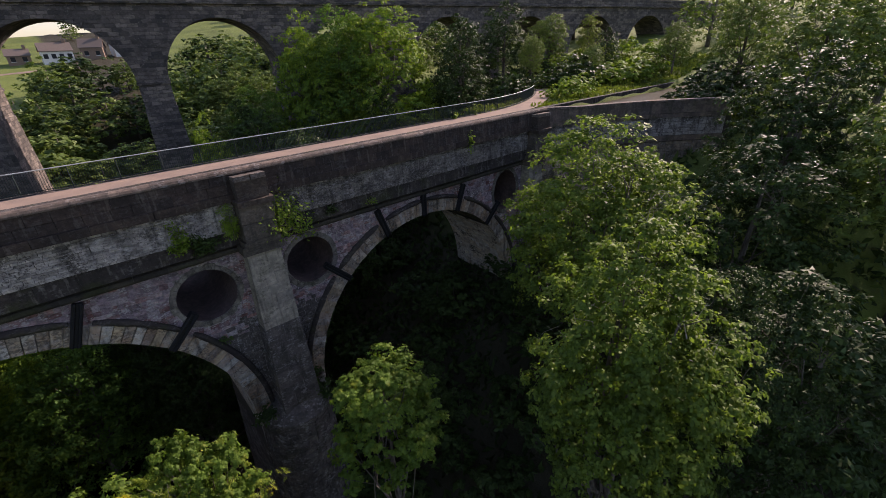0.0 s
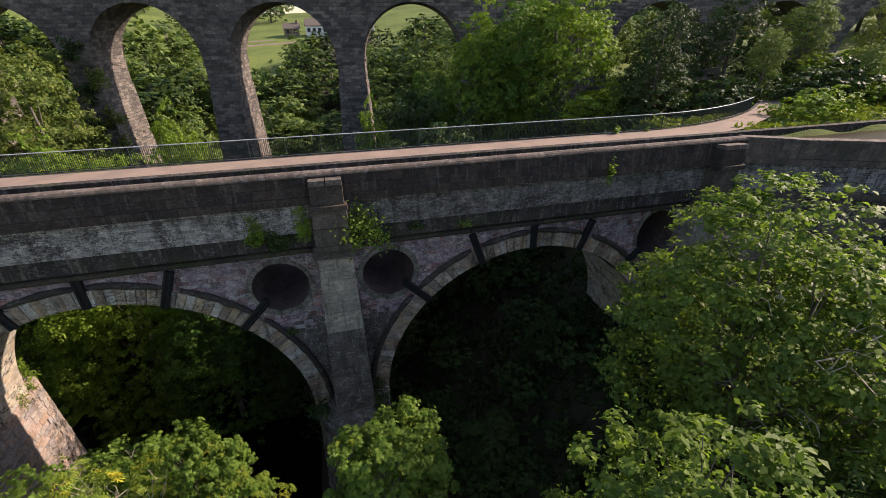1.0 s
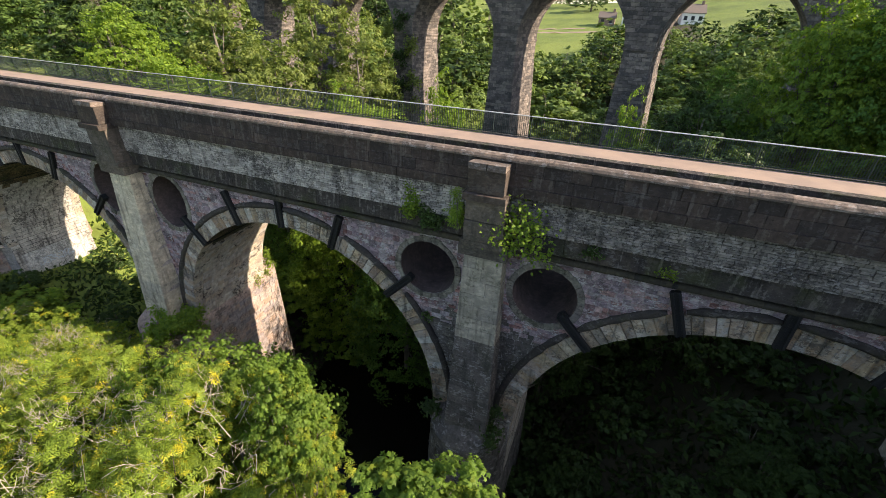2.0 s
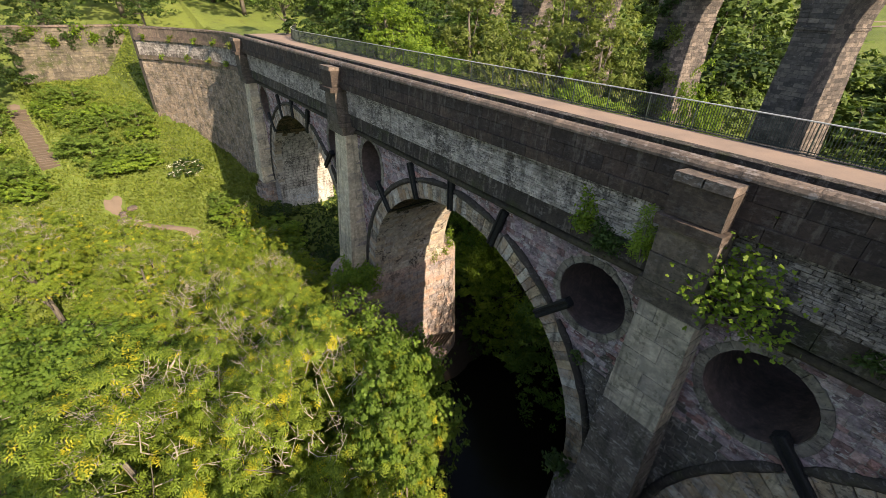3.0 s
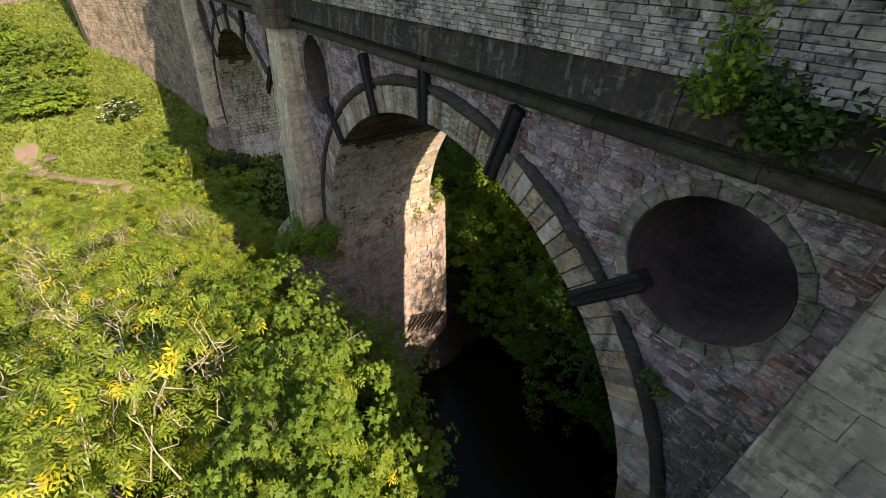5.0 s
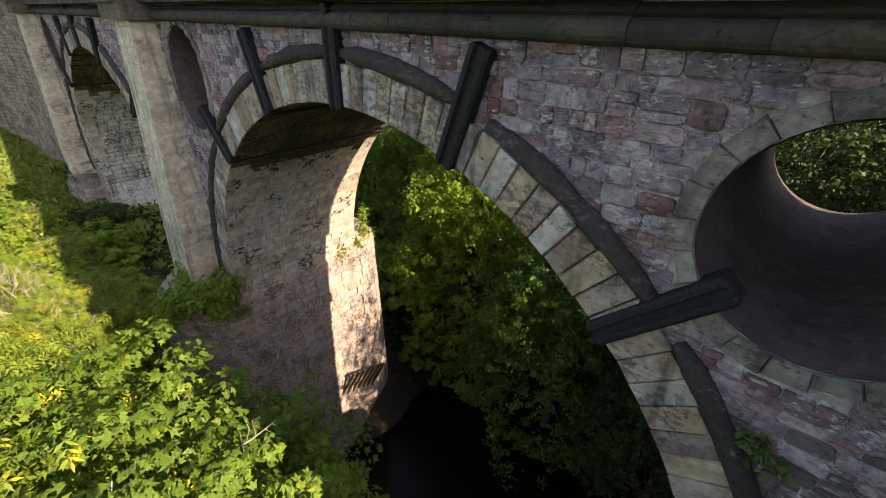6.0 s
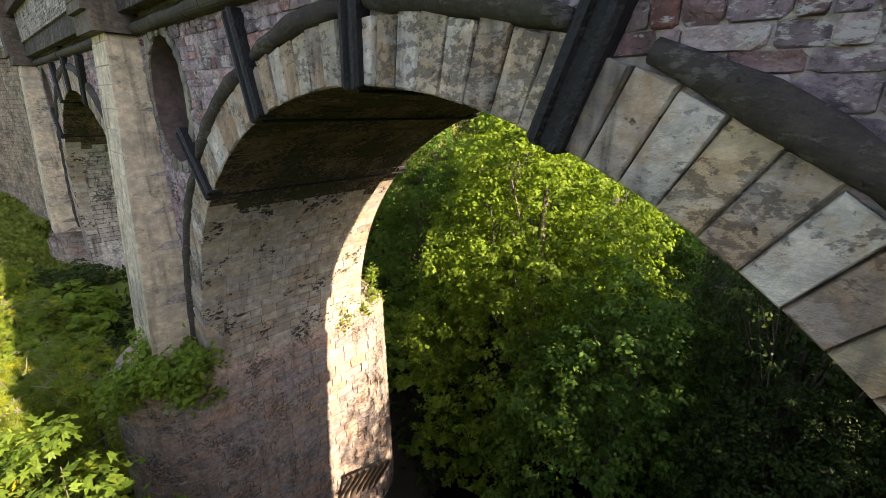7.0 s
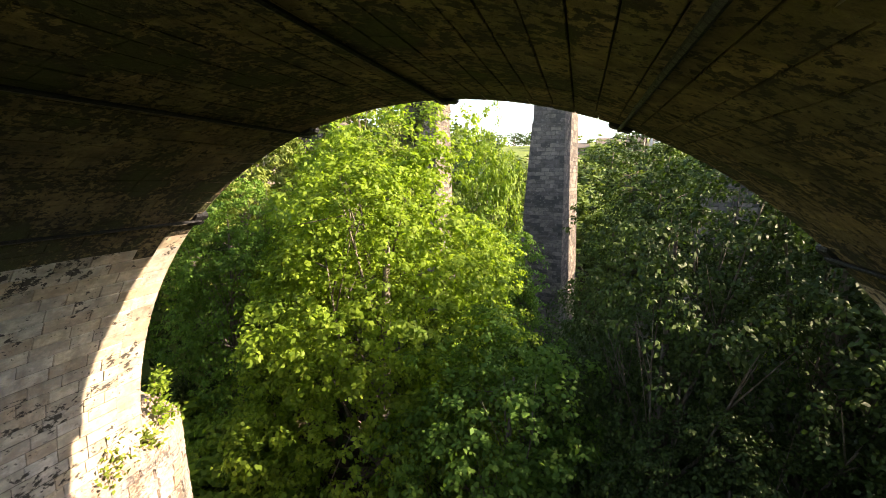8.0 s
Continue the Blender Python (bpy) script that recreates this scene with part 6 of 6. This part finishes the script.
sprig("ivy", (-2.55, -0.6, 24.85), 0.85, 900, 0.12, M_DARKLEAF, "dark green leafy ivy on the string course", "ivy", (1.4, 0.25, 0.7), 4, lean=(0.3, -0.2, 0.4))
sprig("ivy", (4.2, -0.5, 24.9), 0.5, 300, 0.11, M_DARKLEAF, "small dark ivy patch on the upper wall", "ivy", (1, 0.3, 1), 5)
sprig("wall_weed", (6.9, -0.5, 24.6), 0.4, 220, 0.1, M_LIME, "small green weed in the string course", "weed", (1.3, 0.4, 0.5), 6)
sprig("wall_weed", (14.75, -0.85, 26.65), 0.75, 150, 0.17, M_LIME, "upright pale weed on the parapet plinth", "weed", (0.3, 0.3, 1.3), 7, lean=(0, -0.1, 1))
sprig("wall_sapling", (23.0, -0.85, 25.2), 1.0, 220, 0.24, M_LIME, "bright sapling hanging beside the end pilaster", "sapling", (0.6, 0.5, 1.2), 8, lean=(0.2, -0.3, 0.5))
sprig("path_weed", (20.0, 6.3, 26.97), 0.55, 140, 0.17, M_LIME, "bright weed clump at the foot of the railing", "weed", (0.9, 0.6, 1.2), 9, lean=(0, 0, 0.8))
sprig("path_weed", (22.6, 6.4, 26.97), 0.4, 90, 0.14, M_GREYLEAF, "pale weed clump at the foot of the railing", "weed", (0.7, 0.5, 1.3), 10, lean=(0, 0, 0.8))
for i, (x, y, z, s) in enumerate(((-21.2, -1.6, 13.6, 1.9), (-20.2, -0.9, 13.5, 1.7))):
    sprig("ledge_bush", (x, y, z), s, 2100, 0.22, M_LIME, "green bush growing on the pier base ledge", "bush", (1.1, 0.9, 0.8), 20 + i, lean=(0.3, -0.3, 0.55))
for i, (x, y, z, s) in enumerate(((-1.9, -0.9, 13.9, 0.9), (1.6, -1.2, 13.9, 1.1), (1.2, -0.6, 15.0, 0.7))):
    sprig("ledge_bush", (x, y, z), s, 300, 0.2, M_DARKLEAF, "dark green fern on the pier base ledge", "fern", (1, 0.8, 0.9), 30 + i)
for i, (x, y, z, s, mt) in enumerate(((-19.9, 5.2, 13.4, 1.1, M_GRASS), (-20.2, 7.0, 13.9, 0.9, M_LIME), (-20.5, 7.2, 14.6, 0.7, M_LIME), (-19.9, 6.1, 13.5, 0.8, M_GRASS))):
    sprig("ledge_weed", (x, y, z), s, 200, 0.15, mt, "sunlit yellow-green weeds on the pier ledge", "weed", (0.7, 0.8, 1), 40 + i, lean=(0.4, 0.3, 0.6))
sprig("ledge_grass", (-44.6, -1.7, 13.6), 0.9, 420, 0.3, M_GRASS, "dry yellow-green grass on top of the pier base", "grass", (1.2, 1, 0.9), 50, lean=(0, 0, 0.9))
sprig("spandrel_fern", (-2.6, -0.12, 19.4), 0.45, 130, 0.14, M_ALDER, "dark green fern in the spandrel joints", "fern", (1, 0.5, 1), 51)
for i in range(9):
    u = 1.5 + 1.8 * i
    x, y = -45.6 - u, -0.85 - 0.044 * u ** 1.8
    sprig("wing_weed", (x, y, 24.95 if i % 2 else 26.9), 0.6, 170, 0.17, M_LIME if i % 3 else M_GRASS, "green weeds rooted in the wing wall's ledge", "weed", (1.2, 0.8, 0.8), 60 + i)
for i in range(10):
    sprig("viaduct_ivy", (-28.9 + 2.4 * math.sin(i * 2.1), 47.6, 17.5 + 1.5 * i), 2.0, 330, 0.4, M_GREYLEAF if i % 3 else M_DARKLEAF, "grey-green creeper on the viaduct pier", "creeper", (1, 0.5, 1.1), 80 + i)


# ---------------------------------------------------------------- the meadow's path, steps and small things
def land_strip(name, pts, width, mat, label, cat, lift=0.06):
    v, f = [], []
    for i, (x, y) in enumerate(pts):
        a, b = Vector((*pts[max(i - 1, 0)], 0)), Vector((*pts[min(i + 1, len(pts) - 1)], 0))
        d = (b - a).normalized()
        w = width * (0.8 + 0.25 * math.sin(i * 1.7))
        for s in (-1, -0.33, 0.33, 1):
            px, py = x - d.y * w / 2 * s, y + d.x * w / 2 * s
            v.append((px, py, float(land(px, py)) + lift * (1.0 if abs(s) < 0.5 else 0.2)))
        if i:
            f += [((i - 1) * 4 + j, (i - 1) * 4 + j + 1, i * 4 + j + 1, i * 4 + j) for j in range(3)]
    return tagged(new(name, raw(name, v, f, mat, True)), label, cat, kind="structure")


def make_steps():
    root = tagged(empty("path_steps", (-65, -21.2, float(land(-65, -21.2)))), "worn earth steps with timber edges climbing the slope", "steps")
    n = 26
    for i in range(n):
        x = -57.0 - i * 0.48
        y = -22.5 + (x + 72) * 0.19
        z = float(land(x - 0.2, y)) + 0.12
        half = 0.78 + 0.06 * math.sin(i * 2.3)
        part("tread", box_bm(x - 0.5, x, y - half, y + half, z - 0.5, z, 0.02), M_TROD, root)
        part("riser_board", box_bm(x, x + 0.06, y - half - 0.06, y + half + 0.06, z - 0.3, z + 0.02, 0.01), M_WOOD, root, "dark timber step edge")


make_steps()
land_strip("footpath", [(-69.4 - i * 1.0, -22.2 - i * 0.25) for i in range(3)], 1.6, M_TROD, "trodden earth path at the head of the steps", "path")
land_strip("footpath", [(-41.4 - i * 0.55, -8.9 - 0.6 * i) for i in range(10)], 0.9, M_TROD, "narrow trodden path through the grass", "path", 0.12)


def clearing(cx, cy, rx, ry):
    """A worn patch of bare earth with a ragged edge."""
    rng = random.Random(8)
    v, f, n = [(cx, cy, float(land(cx, cy)) + 0.16)], [], 22
    for k, lift in ((0.55, 0.15), (1.0, 0.03)):
        for j in range(n):
            w = 2 * math.pi * j / n
            r = k * (0.85 + 0.2 * math.sin(w * 3 + 1) + rng.uniform(-0.1, 0.1))
            x, y = cx + rx * r * math.cos(w), cy + ry * r * math.sin(w)
            v.append((x, y, float(land(x, y)) + lift))
    for j in range(n):
        q = (j + 1) % n
        f += [(0, 1 + j, 1 + q), (1 + j, 1 + n + j, 1 + n + q, 1 + q)]
    tagged(new("clearing", raw("clearing", v, f, M_TROD, True)), "bare earth clearing in the meadow", "clearing", kind="structure")


clearing(-49.8, -15.2, 1.5, 0.9)

rk = np.random.default_rng(17)
for i in range(5):
    bm = bmesh.new()
    bmesh.ops.create_icosphere(bm, subdivisions=2, radius=float(rk.uniform(0.25, 0.55)))
    for vv in bm.verts:
        vv.co *= float(rk.uniform(0.8, 1.15))
        vv.co.z *= 0.6
    x, y = -47.4 + float(rk.uniform(-1.0, 1.0)), -14.3 + float(rk.uniform(-0.7, 0.7))
    bmesh.ops.translate(bm, verts=bm.verts, vec=(x, y, float(land(x, y)) + 0.15))
    me = bpy.data.meshes.new("boulder")
    bm.to_mesh(me)
    bm.free()
    me.materials.append(M_COPING)
    tagged(new("boulder", me), "pale worn boulder beside the clearing", "boulder")


M_BLOSSOM = plain("cream_blossom", (0.6, 0.6, 0.45), 0.8)


def flower_bush():
    src, tall = KINDS["shrub"]
    x, y = -51.5, -7.6
    z = float(land(x, y))
    ob = tagged(copy_thing(src, Matrix.Translation((x, y, z)) @ Matrix.Diagonal((1.0, 1.0, 0.75, 1))), "round elder bush with white blossom on the meadow", "bush")
    rng = np.random.default_rng(3)
    d = unit(rng.normal(size=(46, 3)) + np.array([0.5, -0.4, 0.8]))
    pos = (d * np.array([1.9, 1.9, 1.2]) + np.array([0, 0, 1.35]))
    pos = np.repeat(pos, 10, 0) + rng.normal(size=(460, 3)) * np.array([0.12, 0.12, 0.03])
    bl = new("blossom", quads("blossom", leaf_quads(pos, unit(rng.normal(size=(460, 3)) + np.array([0, 0, 1.5])), 0.09, rng, 0.1, 0.9), M_BLOSSOM))
    bl.parent = ob
    bl["label"] = "white elder blossom"


flower_bush()
for key, x, y in (("shrub", -33.0, 12.5), ("bramble", -64.0, -14.0), ("hazel", -61.0, -10.5)):
    tagged(KINDS[key][0], "leafy green bush on the valley side", "bush", "bushes on the banks").matrix_basis = Matrix.Translation((x, y, float(land(x, y)) - 0.1))


def fallen_rack():
    """A slatted timber rack washed up against the pier's foot."""
    root = tagged(empty("timber_pallet", (-19.0, 5.3, 3.8)), "broken slatted timber pallet leaning on the pier's foot", "pallet")
    m = Matrix.Translation((-19.05, 5.3, 4.95)) @ Matrix.Rotation(radians(-18), 4, "X") @ Matrix.Rotation(radians(20), 4, "Y")
    slat = raw("slat", *joined([tube([(0, 0, -1.0), (0, 0, 1.0)], [0.085, 0.085], 4)]), M_WOOD)
    for i in range(7):
        child("slat", slat, root, m @ Matrix.Translation((0, -1.15 + i * 0.38, 0)))
    runner = raw("runner", *tube([(-0.12, -1.3, 0), (-0.12, 1.3, 0)], [0.08, 0.08], 4), M_WOOD)
    for z in (-0.75, 0.75):
        child("runner", runner, root, m @ Matrix.Translation((0, 0, z)))


fallen_rack()


def graffiti():
    """Faded wash and unreadable spray strokes on the far pier face of the left arch."""
    x = -41.74
    root = tagged(empty("graffiti", (x, 3, 11.5)), "unreadable pale blue spray paint on the whitewashed pier face", "graffiti")
    part("wash", box_bm(x - 0.01, x, 0.4, 5.6, 10.3, 12.7), M_LIMEWASH, root, "faded whitewash panel")
    rng = random.Random(5)
    for i in range(9):
        y = 1.6 + i * 0.32
        pts = [(x + 0.02, y + 0.28 * math.sin(k * 1.1 + i), 11.5 + 0.34 * math.cos(k * 0.9 + i * 1.7)) for k in range(6)]
        child("stroke", raw("stroke", *tube(pts, [0.022] * 6, 4), M_GRAFFITI), root)


graffiti()


# ---------------------------------------------------------------- houses beyond the viaduct
def house(name, at, w, d, h, roof, turn, wall, label, doors, gable=False):
    root = tagged(empty(name, at), label, "house")
    m = Matrix.Translation(at) @ Matrix.Rotation(turn, 4, "Z")

    def add(nm, bm, mat, lab=""):
        bmesh.ops.transform(bm, matrix=m, verts=bm.verts)
        return part(nm, bm, mat, root, lab)

    bm = bmesh.new()
    a = [(-w / 2, -d / 2), (w / 2, -d / 2), (w / 2, d / 2), (-w / 2, d / 2)]
    lo, hi = [bm.verts.new((x, y, -1.5)) for x, y in a], [bm.verts.new((x, y, h)) for x, y in a]
    for i in range(4):
        bm.faces.new((lo[i], lo[(i + 1) % 4], hi[(i + 1) % 4], hi[i]))
    r0, r1 = bm.verts.new((-w / 2, 0, h + roof)), bm.verts.new((w / 2, 0, h + roof))
    bm.faces.new((hi[3], hi[0], r0))
    bm.faces.new((hi[1], hi[2], r1))
    bm.faces.new(hi)
    add("wall", bm, wall)
    for s in (-1, 1):
        bm = bmesh.new()
        e, o = 0.4, 0.35
        q = [(-w / 2 - o, s * (d / 2 + e), h - e * roof / (d / 2)), (w / 2 + o, s * (d / 2 + e), h - e * roof / (d / 2)), (w / 2 + o, 0, h + roof + 0.02), (-w / 2 - o, 0, h + roof + 0.02)]
        vs = [bm.verts.new(p) for p in q] + [bm.verts.new((p[0], p[1], p[2] + 0.22)) for p in q]
        for f in ((0, 1, 2, 3), (4, 5, 6, 7), (0, 1, 5, 4), (1, 2, 6, 5), (2, 3, 7, 6), (3, 0, 4, 7)):
            bm.faces.new([vs[i] for i in f])
        bmesh.ops.recalc_face_normals(bm, faces=bm.faces)
        add("roof_slope", bm, M_SLATE)
    add("chimney", box_bm(w * 0.3, w * 0.3 + 0.9, -0.4, 0.4, h + roof - 0.6, h + roof + 1.3, 0.04), M_BRICK)
    for i in range(doors):
        x = -w / 2 + (i + 0.5) * w / doors
        for z0, z1, nm in ((0.9, 2.2, "window"), (h - 1.7, h - 0.5, "window")) if h > 4 else ((0.7, 2.1, "window"),):
            win = add(nm, box_bm(x - 0.6, x + 0.6, -d / 2 - 0.06, -d / 2 + 0.1, z0, z1), M_GLASS, "dark window")
            sill = box_bm(x - 0.7, x + 0.7, -d / 2 - 0.16, -d / 2 + 0.05, z0 - 0.14, z0 - 0.01)
            bmesh.ops.transform(sill, matrix=m, verts=sill.verts)
            part("sill", sill, M_WHITE, win)
    return root


def on_land(x, y):
    return (x, y, float(land(x, y)))


def raised(x, y, up):
    return (x, y, float(land(x, y)) + up)


house("farmhouse", raised(1.0, 186, 0.4), 8.5, 6, 3.1, 2.3, 0.05, M_WHITE, "white rendered farmhouse with brown slate roof", 4)
house("stone_house", raised(11.5, 186, 0.3), 6.5, 6, 3.4, 2.5, -0.25, M_BRICK, "brown stone house with slate roof", 2)
house("white_cottage", raised(21.0, 188, 0.3), 7.5, 6, 3.3, 2.6, 0.1, M_WHITE, "white gabled cottage with slate roof", 3)
house("barn", on_land(-9.0, 189), 6, 5, 2.6, 1.8, 0.0, M_BRICK, "small brown barn with slate roof", 2)
land_strip("farm_drive", [(-40 + i * 2.0, 170 + 0.12 * i) for i in range(20)], 3.0, M_PATH, "pale farm drive across the field", "drive", 0.25)
land_strip("farm_drive", [(-38 + i * 2.0, 178 + 0.2 * i) for i in range(12)], 2.0, M_PATH, "pale field track", "drive", 0.25)


def retaining_wall():
    """The canal's further wall above the steps, half hidden by ivy."""
    root = tagged(empty("retaining_wall", (-76.4, -13.5, 20.5)), "dark coursed stone retaining wall with ivy along its top", "wall")
    part("wall_core", box_bm(-77.2, -76.0, -21.0, -5.5, 18.0, 27.3, 0.05), M_MORTAR, root)
    ms = Masonry(root, "wall_stone", M_MOSSWALL, ROUGH_BLOCKS)
    z = 20.2
    while z < 27.2:
        h = min(float(RNG.uniform(0.28, 0.4)), 27.25 - z)
        y = -21.0
        while y < -5.6:
            w = min(float(RNG.uniform(0.5, 1.0)), -5.5 - y)
            ms.lay(placed((-75.94 + float(RNG.uniform(0, 0.03)), y + w / 2, z + h / 2), (0, 1, 0), (1, 0, 0), w - 0.012, 0.2, h - 0.012), z > 25)
            y += w
        z += h + 0.001
    ms.finish()
    for i in range(13):
        part("coping_stone", box_bm(-77.3, -75.8, -21.0 + 1.19 * i, -21.0 + 1.19 * i + 1.17, 27.3, 27.55, 0.05), M_WINGTOP, root)
    for i in range(9):
        sprig("ivy", (-75.8, -19.5 + 1.6 * i, 26.4 + 0.6 * math.sin(i * 1.9)), 1.3, 260, 0.3, M_LIME if i % 3 else M_DARKLEAF, "green ivy hanging over the retaining wall", "ivy", (0.5, 1.2, 1.1), 120 + i, lean=(0.5, 0, -0.2))


retaining_wall()


def leaning_trunk():
    """A bare pale trunk that leans out of the wood beside the steps."""
    root = tagged(empty("dead_trunk", (-63.5, -23.6, 16.3)), "bare pale dead trunk leaning over the slope beside the steps", "trunk")
    v, f = tube([(-63.5, -23.6, 16.2), (-64.1, -23.95, 17.2), (-65.0, -24.5, 19.0), (-66.4, -25.4, 21.4)], [0.16, 0.14, 0.12, 0.07], 9)
    child("trunk", raw("trunk", v, f, M_TWIG, True), root)


leaning_trunk()
